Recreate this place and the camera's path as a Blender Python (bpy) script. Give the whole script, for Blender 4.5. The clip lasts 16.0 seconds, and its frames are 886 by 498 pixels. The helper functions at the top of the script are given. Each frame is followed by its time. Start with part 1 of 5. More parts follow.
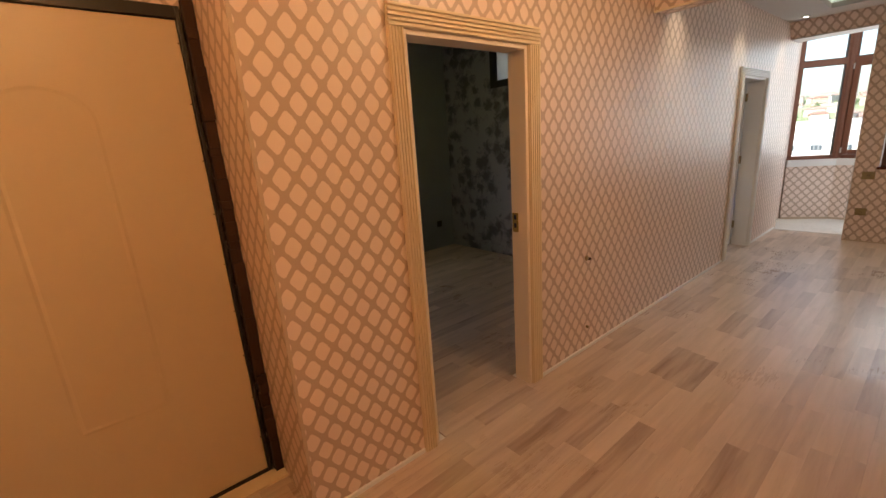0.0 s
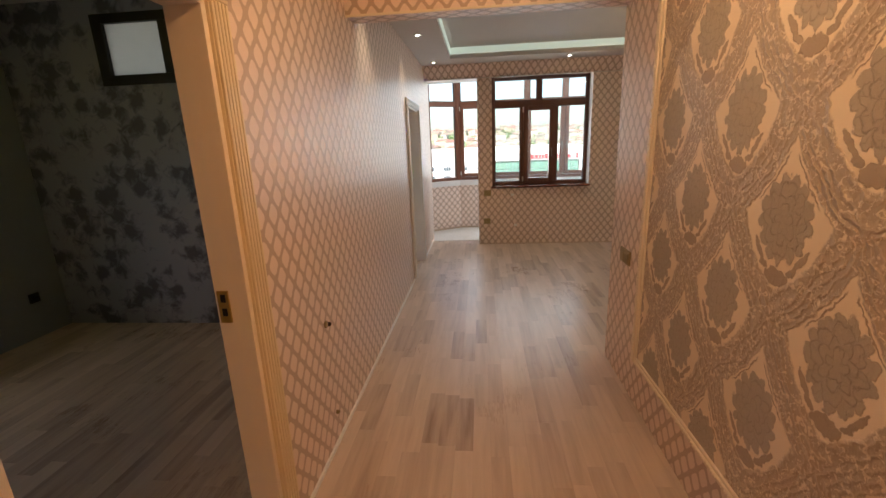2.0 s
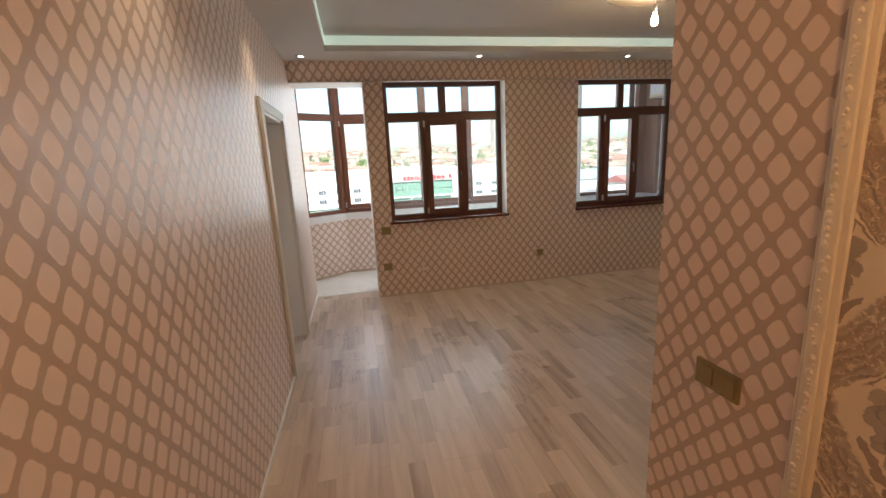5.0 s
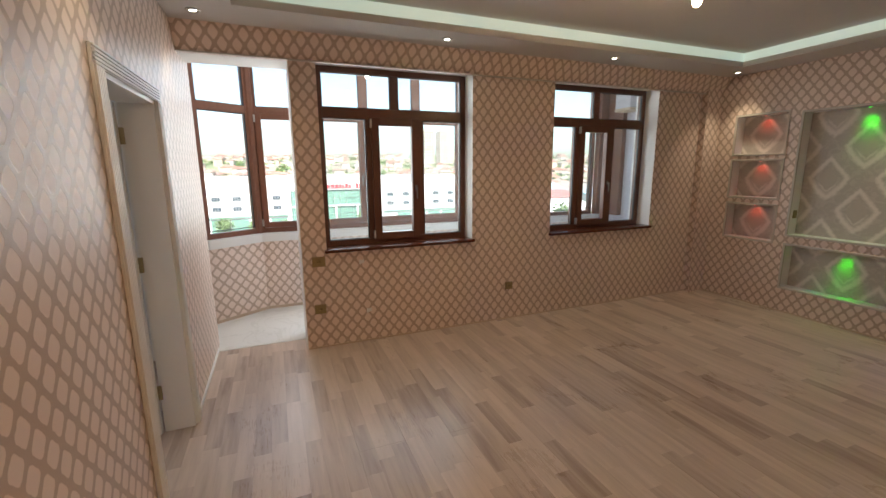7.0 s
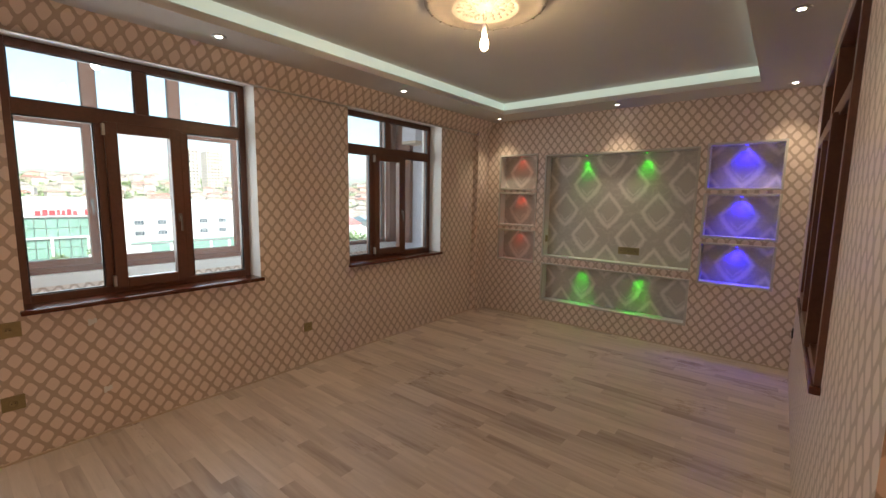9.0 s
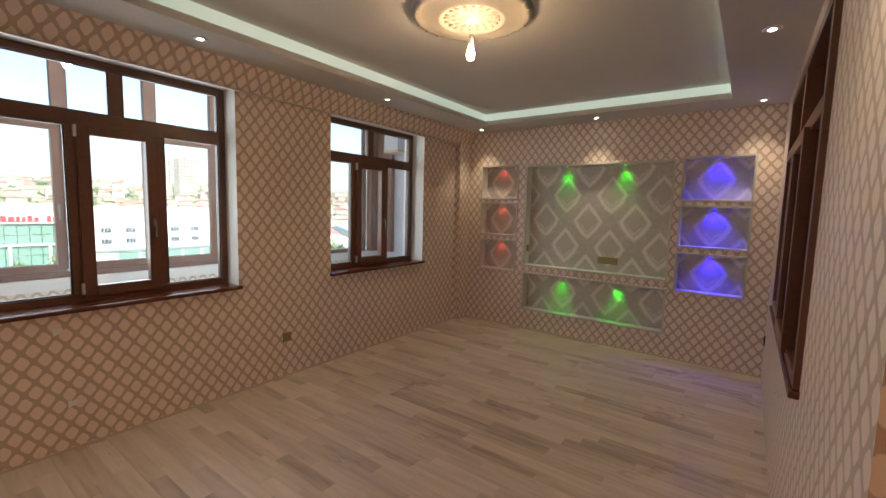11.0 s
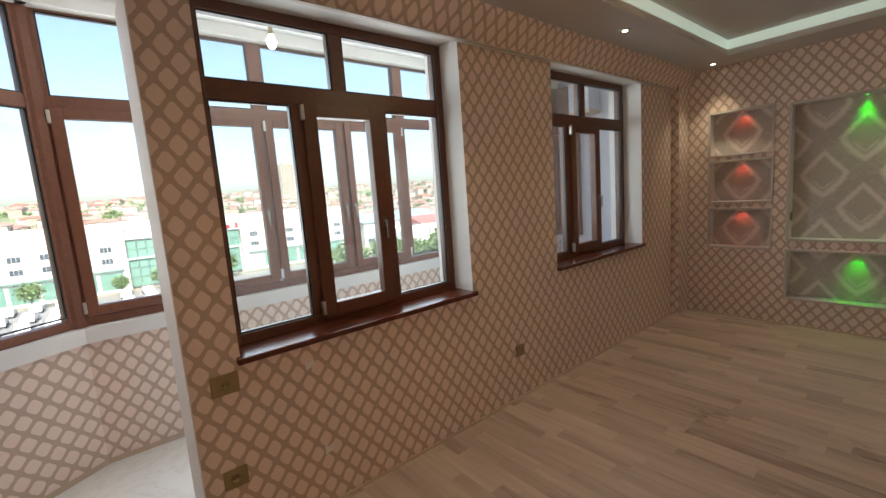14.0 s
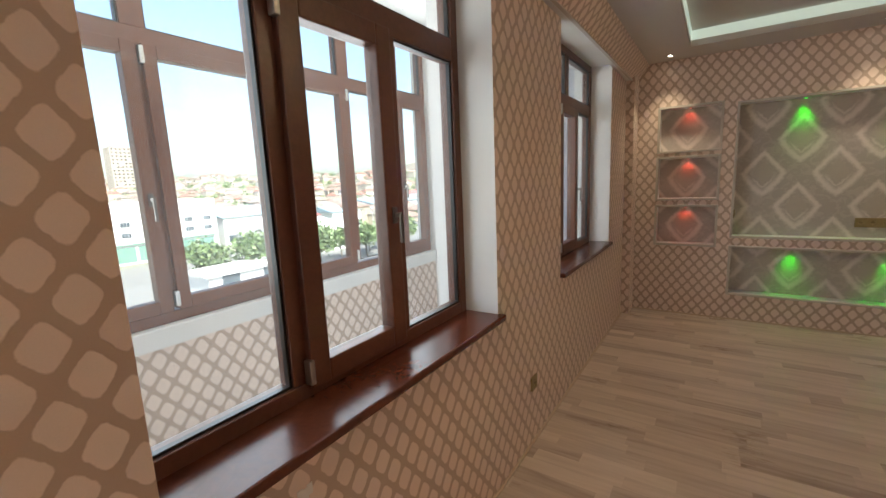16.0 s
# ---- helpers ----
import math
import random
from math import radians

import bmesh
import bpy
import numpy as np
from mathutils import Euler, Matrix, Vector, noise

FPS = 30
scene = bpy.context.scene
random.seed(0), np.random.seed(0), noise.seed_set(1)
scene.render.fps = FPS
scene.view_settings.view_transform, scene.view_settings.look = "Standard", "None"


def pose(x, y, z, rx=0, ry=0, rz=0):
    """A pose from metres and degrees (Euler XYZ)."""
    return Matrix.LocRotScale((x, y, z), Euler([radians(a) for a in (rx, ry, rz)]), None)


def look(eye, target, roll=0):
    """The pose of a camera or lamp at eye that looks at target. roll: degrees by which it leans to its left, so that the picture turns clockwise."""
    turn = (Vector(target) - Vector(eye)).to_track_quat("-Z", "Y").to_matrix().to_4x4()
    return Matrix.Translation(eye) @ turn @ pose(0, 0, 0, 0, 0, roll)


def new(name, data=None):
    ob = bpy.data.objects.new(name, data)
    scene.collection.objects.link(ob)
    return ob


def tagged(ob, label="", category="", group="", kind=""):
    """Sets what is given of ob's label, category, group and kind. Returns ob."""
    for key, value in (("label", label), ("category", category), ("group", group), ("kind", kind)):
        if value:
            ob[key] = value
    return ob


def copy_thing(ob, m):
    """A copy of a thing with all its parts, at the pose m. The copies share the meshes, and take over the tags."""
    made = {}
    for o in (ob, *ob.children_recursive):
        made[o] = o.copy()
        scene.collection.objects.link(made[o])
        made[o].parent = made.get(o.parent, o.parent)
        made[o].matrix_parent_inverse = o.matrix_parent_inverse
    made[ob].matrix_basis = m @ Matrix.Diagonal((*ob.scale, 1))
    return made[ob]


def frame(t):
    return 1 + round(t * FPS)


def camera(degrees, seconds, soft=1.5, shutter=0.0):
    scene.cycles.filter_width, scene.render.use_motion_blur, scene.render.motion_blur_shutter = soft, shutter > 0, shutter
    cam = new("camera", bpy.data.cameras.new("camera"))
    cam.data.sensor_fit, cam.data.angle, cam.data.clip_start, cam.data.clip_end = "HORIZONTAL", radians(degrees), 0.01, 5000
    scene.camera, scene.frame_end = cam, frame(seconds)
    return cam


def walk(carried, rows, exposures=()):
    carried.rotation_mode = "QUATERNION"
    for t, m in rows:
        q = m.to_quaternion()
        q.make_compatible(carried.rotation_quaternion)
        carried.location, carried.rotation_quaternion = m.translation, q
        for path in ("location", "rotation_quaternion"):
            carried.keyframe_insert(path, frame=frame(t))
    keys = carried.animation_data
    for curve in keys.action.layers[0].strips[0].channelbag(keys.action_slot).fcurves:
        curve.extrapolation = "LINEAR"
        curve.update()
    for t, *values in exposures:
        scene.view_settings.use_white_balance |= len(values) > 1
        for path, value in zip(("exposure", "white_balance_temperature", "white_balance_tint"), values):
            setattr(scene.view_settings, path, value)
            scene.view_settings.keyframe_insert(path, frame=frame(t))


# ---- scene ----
cam = camera(93.6, 16.0)
PATH = [
    (0, (1.173, 0.325, 1.537), (2.388, 1.832, 1.034), -4.0),
    (0.5, (1.261, 0.582, 1.539), (2.783, 1.774, 1.025), -3.7),
    (1, (1.461, 0.786, 1.552), (3.184, 1.688, 1.085), -4.5),
    (1.5, (1.597, 0.878, 1.546), (3.459, 1.425, 1.062), -2.7),
    (2, (1.769, 1.051, 1.552), (3.7, 1.235, 1.064), -2.2),
    (2.5, (1.991, 1.152, 1.573), (3.932, 1.13, 1.093), -1.5),
    (3, (2.21, 1.195, 1.583), (4.159, 1.132, 1.138), -1.2),
    (3.5, (2.454, 1.192, 1.595), (4.406, 1.083, 1.177), -0.1),
    (4, (2.706, 1.222, 1.572), (4.655, 1.028, 1.166), -1.8),
    (4.5, (3.008, 1.244, 1.569), (4.94, 0.93, 1.159), -2.7),
    (7, (4.464, 1.256, 1.593), (6.288, 0.527, 1.216), -0.5),
    (7.5, (4.668, 1.231, 1.519), (6.25, 0.057, 1.175), -0.5),
    (8, (4.776, 1.2, 1.543), (6.164, -0.197, 1.195), 0.1),
    (8.2, (4.786, 1.184, 1.564), (6.142, -0.246, 1.22), 0.4),
    (8.5, (4.793, 1.176, 1.567), (6.115, -0.291, 1.251), 0.3),
    (9, (4.819, 1.162, 1.593), (6.071, -0.377, 1.348), 0.9),
    (11.5, (4.885, 1.195, 1.56), (6.06, -0.411, 1.366), 1.5),
    (12, (4.959, 1.289, 1.528), (6.24, -0.227, 1.282), 0.8),
    (12.5, (5.177, 1.272, 1.533), (6.618, -0.09, 1.273), -1.0),
    (13, (5.497, 1.315, 1.534), (7.024, 0.051, 1.27), -1.7),
    (13.5, (5.854, 1.341, 1.537), (7.391, 0.087, 1.28), -3.9),
    (14, (6.242, 1.266, 1.552), (7.779, 0.014, 1.286), -4.2),
    (14.5, (6.515, 1.194, 1.549), (7.929, -0.192, 1.264), -3.6),
    (15, (6.821, 1.165, 1.528), (7.999, -0.423, 1.227), -3.1),
    (15.2, (6.926, 1.17, 1.543), (8.067, -0.442, 1.228), -2.8),
    (15.5, (7.103, 1.156, 1.505), (8.242, -0.459, 1.198), -3.0),
    (16, (7.37, 1.143, 1.529), (8.459, -0.503, 1.207), -2.5),
]
EXPOSURES = [(0, 1.62), (0.5, 1.37), (1.5, 1.5), (3, 1.58), (4.5, 1.55), (7, 1.6), (9, 1.62), (12.5, 1.6), (13.5, 1.40), (14.5, 1.41), (15.2, 1.5), (16, 1.62)]
walk(cam, [(t, look(eye, target, roll)) for t, eye, target, roll in PATH], EXPOSURES)
SKY, SUN, DAY_W = 0.15, 4.2, 22
BULB_W, DOWN_W = 11, 8.5
# hall lamps, both out of view; the second added to even the warm light
HALL_LAMPS = [(0.8, 0.75, 14.5, (1.0, 0.48, 0.175)), (3.05, 0.8, 8.8, (1.0, 0.61, 0.32))]
GREEN_W, BLUE_W, RED_W = 1.5, 4.6, 0.25
LAT_L, LAT_D = (0.83, 0.685, 0.60), (0.52, 0.385, 0.30)

# ---- world and large lights ----
world = bpy.data.worlds.new("world")
scene.world = world
world.use_nodes = True
wn = world.node_tree
sky = wn.nodes.new("ShaderNodeTexSky")
sky.sky_type = "NISHITA"
sky.sun_disc = False
sky.sun_elevation = radians(52)
sky.sun_rotation = radians(288)
sky.air_density, sky.dust_density, sky.ozone_density = 1.0, 2.5, 1.0
wn.links.new(sky.outputs[0], wn.nodes["Background"].inputs[0])
wn.nodes["Background"].inputs[1].default_value = SKY


def lamp(name, kind, place, energy, color, size=0.03, target=None, spot=0, blend=0.5):
    d = bpy.data.lights.new(name, kind)
    d.energy, d.color = energy, color
    if kind == "SUN":
        d.angle = size
    else:
        d.shadow_soft_size = size
    if kind == "SPOT":
        d.spot_size, d.spot_blend = radians(spot), blend
    ob = new(name, d)
    ob.matrix_world = look(place, target) if target else pose(*place)
    return ob


lamp("sun", "SUN", (-60, 20, 80), SUN, (1.0, 0.95, 0.87), radians(0.5), (0, 0, 0))
lamp("pendant_light", "POINT", (6.32, -1.05, 2.53), BULB_W, (1.0, 0.69, 0.39), 0.035)
for hx, hy, hw, hc in HALL_LAMPS:
    lamp("hall_light", "POINT", (hx, hy, 2.49), hw, hc, 0.05)


def sky_lamp(place, w, h, energy, target):
    """An area lamp in a window's opening, standing in for the light of the sky."""
    d = bpy.data.lights.new("window_daylight", "AREA")
    d.shape, d.size, d.size_y, d.energy, d.color = "RECTANGLE", w, h, energy, (0.90, 0.95, 1.0)
    ob = new("window_daylight", d)
    ob.matrix_world = look(place, target)
    return ob


sky_lamp((9.57, -0.28, 1.83), 3.3, 1.7, DAY_W, (0, -0.28, 1.83))
DOWNLIGHTS = [(x, y) for x in (4.84, 6.33, 7.82) for y in (1.66, -0.14, -1.88, -3.66) if not (x == 6.33 and y in (-0.14, -1.88))]
for dx, dy in DOWNLIGHTS:
    lamp("downlight_beam", "SPOT", (dx, dy, 2.60), DOWN_W * (0.65 if dy > 1 else 1), (1.0, 0.87, 0.62), 0.035, (dx, dy, 0), 84, 1.0)

# ---- materials ----


class Nodes:
    """A material's node tree with short ways to add to it."""

    def __init__(self, name):
        self.mat = bpy.data.materials.new(name)
        self.mat.use_nodes = True
        self.t = self.mat.node_tree
        self.b = self.t.nodes["Principled BSDF"]
        self.out = self.t.nodes["Material Output"]

    def link(self, a, b):
        self.t.links.new(a, b)

    def n(self, kind, **ins):
        node = self.t.nodes.new("ShaderNode" + kind)
        for k, v in ins.items():
            self.put(node.inputs[k.replace("_", " ")], v)
        return node

    def put(self, socket, v):
        if isinstance(v, bpy.types.NodeSocket):
            self.link(v, socket)
        else:
            socket.default_value = v

    def m(self, op, a, b=None, c=None):
        node = self.t.nodes.new("ShaderNodeMath")
        node.operation = op
        for i, v in enumerate((a, b, c)):
            if v is not None:
                self.put(node.inputs[i], v)
        return node.outputs[0]

    def mix(self, f, a, b):
        node = self.t.nodes.new("ShaderNodeMix")
        node.data_type = "RGBA"
        self.put(node.inputs[0], f)
        for i, v in ((6, a), (7, b)):
            self.put(node.inputs[i], v if isinstance(v, bpy.types.NodeSocket) else (*v, 1))
        return node.outputs[2]

    def ramp(self, v, lo, hi):
        node = self.t.nodes.new("ShaderNodeMapRange")
        self.put(node.inputs[0], v)
        node.inputs[1].default_value, node.inputs[2].default_value = lo, hi
        return node.outputs[0]

    def noise(self, vec, scale, detail=3, rough=0.55, dist=0.0):
        node = self.n("TexNoise", Scale=scale, Detail=detail, Roughness=rough, Distortion=dist)
        if vec is not None:
            self.link(vec, node.inputs["Vector"])
        return node.outputs[0]

    def uv(self):
        return self.t.nodes.new("ShaderNodeUVMap").outputs[0]

    def obj(self):
        return self.t.nodes.new("ShaderNodeTexCoord").outputs["Object"]

    def world(self):
        return self.t.nodes.new("ShaderNodeNewGeometry").outputs["Position"]

    def bump(self, h, strength=0.3, distance=0.002):
        node = self.n("Bump", Strength=strength, Distance=distance, Height=h)
        self.link(node.outputs[0], self.b.inputs["Normal"])

    def set(self, color=None, rough=None, metal=None, spec=None):
        for k, v in (("Base Color", color), ("Roughness", rough), ("Metallic", metal), ("Specular IOR Level", spec)):
            if v is not None:
                self.put(self.b.inputs[k], (*v, 1) if isinstance(v, tuple) else v)
        return self


def plain(name, color, rough=0.5, metal=0.0, vary=0.08, scale=6.0, bump=0.05, grain=120.0):
    """Paint or plastic with faint blotches and grain."""
    k = Nodes(name)
    p = k.world()
    a = k.noise(p, scale, 4)
    g = k.noise(p, grain, 2)
    dark = tuple(c * (1 - 2 * vary) for c in color)
    k.set(k.mix(a, dark, color), k.m("ADD", rough - 0.06, k.m("MULTIPLY", a, 0.12)), metal)
    k.bump(g, bump, 0.001)
    return k.mat


def glow(name, color, strength):
    k = Nodes(name)
    k.set((0.8, 0.8, 0.8), 0.4)
    k.b.inputs["Emission Color"].default_value = (*color, 1)
    k.b.inputs["Emission Strength"].default_value = strength
    return k.mat


def diag(k, u, v, pu, pv):
    """Centred cell coordinates of a half-drop repeat, in -0.5..0.5, along both diagonals."""
    us, vs = k.m("DIVIDE", u, pu), k.m("DIVIDE", v, pv)
    a, b = k.m("ADD", us, vs), k.m("SUBTRACT", us, vs)
    fa = k.m("SUBTRACT", k.m("FRACT", k.m("ADD", a, 0.5)), 0.5)
    fb = k.m("SUBTRACT", k.m("FRACT", k.m("ADD", b, 0.5)), 0.5)
    return fa, fb


def lattice_paper(name, light, dark, pu=0.100, pv=0.1268):
    k = Nodes(name)
    uv = k.uv()
    sep = k.n("SeparateXYZ", Vector=uv)
    w1 = k.m("MULTIPLY", k.m("SUBTRACT", k.noise(uv, 42, 3), 0.5), 0.009)
    w2 = k.m("MULTIPLY", k.m("SUBTRACT", k.noise(uv, 47, 3), 0.5), 0.009)
    u, v = k.m("ADD", sep.outputs[0], w1), k.m("ADD", sep.outputs[1], w2)
    fa, fb = diag(k, u, v, pu, pv)
    d = k.m("POWER", k.m("ADD", k.m("POWER", k.m("ABSOLUTE", fa), 4.2), k.m("POWER", k.m("ABSOLUTE", fb), 4.2)), 0.238)
    line = k.ramp(d, 0.364, 0.398)
    fine = k.noise(uv, 260, 3, 0.7)
    blot = k.noise(uv, 2.2, 4)
    c = k.mix(line, light, dark)
    shade = k.mix(k.m("MULTIPLY", fine, 0.35), (1, 1, 1), (0.72, 0.70, 0.68))
    mul = k.n("MixRGB", Fac=1.0)
    mul.blend_type = "MULTIPLY"
    k.link(c, mul.inputs[1])
    k.link(shade, mul.inputs[2])
    mul2 = k.n("MixRGB", Fac=k.m("MULTIPLY", blot, 0.16))
    mul2.blend_type = "MULTIPLY"
    k.link(mul.outputs[0], mul2.inputs[1])
    mul2.inputs[2].default_value = (0.78, 0.74, 0.7, 1)
    k.set(mul2.outputs[0], k.m("ADD", 0.43, k.m("MULTIPLY", line, -0.05)), 0.0, k.m("ADD", 0.65, k.m("MULTIPLY", line, 0.2)))
    k.bump(k.m("ADD", k.m("MULTIPLY", line, 0.8), k.m("MULTIPLY", fine, 0.35)), 0.45, 0.0015)
    return k.mat


def curl(k, du, dv, cx, cy, rx, ry, turn):
    """One at the heart of a tilted oval on both sides of the middle line, over 1 outside it."""
    x = k.m("SUBTRACT", k.m("ABSOLUTE", du), cx)
    y = k.m("SUBTRACT", dv, cy)
    c, s = math.cos(turn), math.sin(turn)
    xr = k.m("ADD", k.m("MULTIPLY", x, c / rx), k.m("MULTIPLY", y, s / rx))
    yr = k.m("SUBTRACT", k.m("MULTIPLY", y, c / ry), k.m("MULTIPLY", x, s / ry))
    return k.m("ADD", k.m("MULTIPLY", xr, xr), k.m("MULTIPLY", yr, yr))


def ogee(k, uv, pu, pv, wave, half_u, half_v, hollow=12.0, belly=14.0):
    """Cell coordinates and a radius that is 1 on the edge of a pointed lozenge."""
    sep = k.n("SeparateXYZ", Vector=uv)
    w1 = k.m("MULTIPLY", k.m("SUBTRACT", k.noise(uv, 22, 4, 0.65), 0.5), wave)
    w2 = k.m("MULTIPLY", k.m("SUBTRACT", k.noise(uv, 26, 4, 0.65), 0.5), wave)
    u, v = k.m("ADD", sep.outputs[0], w1), k.m("ADD", sep.outputs[1], w2)
    fa, fb = diag(k, u, v, pu, pv)
    du = k.m("MULTIPLY", k.m("ADD", fa, fb), pu / 2)
    dv = k.m("MULTIPLY", k.m("SUBTRACT", fa, fb), pv / 2)
    top = k.m("MAXIMUM", dv, 0.0)
    au = k.m("ABSOLUTE", du)
    r = k.m("ADD", k.m("DIVIDE", au, half_u), k.m("DIVIDE", k.m("ABSOLUTE", dv), half_v))
    r = k.m("ADD", r, k.m("MULTIPLY", k.m("MULTIPLY", top, au), hollow))
    low = k.m("MAXIMUM", k.m("MULTIPLY", dv, -1.0), 0.0)
    r = k.m("SUBTRACT", r, k.m("MULTIPLY", k.m("MULTIPLY", low, au), belly))
    return du, dv, r


def worn_mix(k, c, uv, amount=0.5):
    fine = k.noise(uv, 300, 3, 0.7)
    mul = k.n("MixRGB", Fac=k.m("MULTIPLY", fine, amount))
    mul.blend_type = "MULTIPLY"
    k.link(c, mul.inputs[1])
    mul.inputs[2].default_value = (0.75, 0.73, 0.7, 1)
    return mul.outputs[0], fine


def niche_damask(name, light, ground_c, inner, pu=0.54, pv=0.632):
    """Pale ragged lozenge outlines, doubled below, with a faint motif inside."""
    k = Nodes(name)
    uv = k.uv()
    du, dv, r = ogee(k, uv, pu, pv, 0.030, 0.176, 0.222, -2.0, 12.0)
    rag = k.m("MULTIPLY", k.m("SUBTRACT", k.noise(uv, 34, 3, 0.6), 0.5), 0.16)
    rr = k.m("ADD", r, rag)
    band = k.m("MULTIPLY", k.ramp(rr, 0.66, 0.84), k.ramp(rr, 1.08, 0.93))
    thin = k.m("MULTIPLY", k.m("MULTIPLY", k.ramp(rr, 0.52, 0.60), k.ramp(rr, 0.70, 0.62)), k.ramp(dv, -0.02, -0.08))
    ang = k.m("ARCTAN2", du, dv)
    scallop = k.m("MULTIPLY", k.m("ABSOLUTE", k.m("SINE", k.m("MULTIPLY", ang, 5.0))), 0.08)
    motif = k.ramp(k.m("ADD", r, scallop), 0.56, 0.50)
    leaf = k.mix(k.m("MULTIPLY", k.ramp(k.noise(uv, 24, 4, 0.6, 1.2), 0.46, 0.56), 0.35), inner, ground_c)
    base = k.mix(k.m("MULTIPLY", k.ramp(k.noise(uv, 12, 4, 0.6, 1.5), 0.50, 0.58), 0.18), ground_c, light)
    c = k.mix(motif, base, leaf)
    c = k.mix(k.m("MULTIPLY", k.m("MAXIMUM", band, k.m("MULTIPLY", thin, 0.7)), 0.9), c, light)
    col, fine = worn_mix(k, c, uv, 0.4)
    k.set(col, k.m("ADD", 0.46, k.m("MULTIPLY", band, 0.1)), 0.0, 0.5)
    k.bump(k.m("ADD", k.m("MULTIPLY", k.noise(uv, 28, 3, 0.6, 0.8), 0.5), k.m("MULTIPLY", fine, 0.2)), 0.25, 0.004)
    return k.mat


def damask_paper(name, light, dark, middle, pu=0.53, pv=0.649):
    """Raised scrolls round pale lozenges, each holding a petalled flower with a bud and two curled leaves under it."""
    k = Nodes(name)
    uv = k.uv()
    du, dv, r = ogee(k, uv, pu, pv, 0.036, 0.176, 0.228)
    mu, mv = k.m("DIVIDE", du, 0.108), k.m("DIVIDE", k.m("ADD", dv, 0.012), 0.136)
    ang = k.m("ADD", k.m("ARCTAN2", k.m("ABSOLUTE", mu), mv), k.m("MULTIPLY", k.m("SUBTRACT", k.noise(uv, 18, 2), 0.5), 0.5))
    petals = k.m("MULTIPLY", k.m("SUBTRACT", 1.0, k.m("ABSOLUTE", k.m("SINE", k.m("MULTIPLY", ang, 6.5)))), 0.19)
    q0 = k.m("POWER", k.m("ADD", k.m("POWER", k.m("ABSOLUTE", mu), 1.8), k.m("POWER", k.m("ABSOLUTE", mv), 1.8)), 0.556)
    q = k.m("ADD", q0, k.m("SUBTRACT", petals, 0.07))
    loz = k.ramp(r, 1.03, 0.99)
    flower = k.ramp(q, 1.0, 0.96)
    # petal edges: three scalloped rings, each turned by half a petal
    veins = None
    for at, n, ph in ((0.76, 4.5, 0.8), (0.52, 3.5, 0.0), (0.28, 2.5, 0.9)):
        sc = k.m("MULTIPLY", k.m("SUBTRACT", 1.0, k.m("ABSOLUTE", k.m("SINE", k.m("ADD", k.m("MULTIPLY", ang, n), ph)))), 0.24)
        e = k.m("ABSOLUTE", k.m("SUBTRACT", k.m("ADD", q0, sc), at + 0.07))
        line = k.ramp(e, 0.032, 0.010)
        veins = line if veins is None else k.m("MAXIMUM", veins, line)
    rays = k.m("MULTIPLY", k.ramp(k.m("ABSOLUTE", k.m("SINE", k.m("ADD", k.m("MULTIPLY", ang, 5.5), k.m("MULTIPLY", q0, 1.5)))), 0.10, 0.02), k.ramp(q0, 0.35, 0.5))
    veins = k.m("MAXIMUM", veins, k.m("MULTIPLY", rays, 0.7))
    bud = k.ramp(k.m("ADD", curl(k, du, dv, 0.0, -0.186, 0.052, 0.030, 0.0), k.m("MULTIPLY", k.m("ABSOLUTE", k.m("SINE", k.m("MULTIPLY", du, 130.0))), 0.3)), 1.15, 1.0)
    curls = k.m("MAXIMUM", k.ramp(curl(k, du, dv, 0.088, -0.118, 0.046, 0.011, 0.95), 1.0, 0.8), k.ramp(curl(k, du, dv, 0.060, -0.158, 0.022, 0.012, 0.5), 1.0, 0.8))
    stroke = k.m("MULTIPLY", k.m("MULTIPLY", k.ramp(r, 0.885, 0.90), k.ramp(r, 0.945, 0.93)), k.m("MULTIPLY", k.ramp(dv, 0.035, 0.05), k.ramp(dv, 0.185, 0.17)))
    vor = k.n("TexVoronoi", Scale=32.0)
    k.link(uv, vor.inputs["Vector"])
    flow = k.m("SINE", k.m("ADD", k.m("MULTIPLY", r, 30.0), k.m("MULTIPLY", k.noise(uv, 10, 3, 0.6), 15.0)))
    fleck = k.ramp(k.noise(uv, 48, 4, 0.62, 1.2), 0.545, 0.60)
    ground = k.mix(k.m("MAXIMUM", k.m("MULTIPLY", k.ramp(flow, 0.6, 1.0), 0.30), k.m("MULTIPLY", fleck, 0.8)), dark, light)
    shade = tuple(c * 0.62 for c in middle)
    leaf = k.mix(k.m("MULTIPLY", veins, 0.45), middle, shade)
    small = k.m("MAXIMUM", bud, k.m("MAXIMUM", curls, stroke))
    inside = k.mix(small, k.mix(flower, light, leaf), tuple(c * 0.92 for c in dark))
    col, fine = worn_mix(k, k.mix(loz, ground, inside), uv)
    k.set(col, k.m("ADD", 0.42, k.m("MULTIPLY", loz, 0.15)), 0.0, 0.5)
    raised = k.m("MAXIMUM", flower, small)
    flat = k.m("MULTIPLY", loz, k.m("SUBTRACT", 1.0, raised))
    h = k.m("ADD", k.m("MULTIPLY", flow, 0.35), k.m("MULTIPLY", vor.outputs[0], 0.9))
    inner_h = k.m("SUBTRACT", k.m("MULTIPLY", raised, 0.8), k.m("MULTIPLY", k.m("MULTIPLY", veins, flower), 0.5))
    h = k.m("ADD", k.m("MULTIPLY", k.m("SUBTRACT", 1.0, loz), h), k.m("MULTIPLY", loz, inner_h))
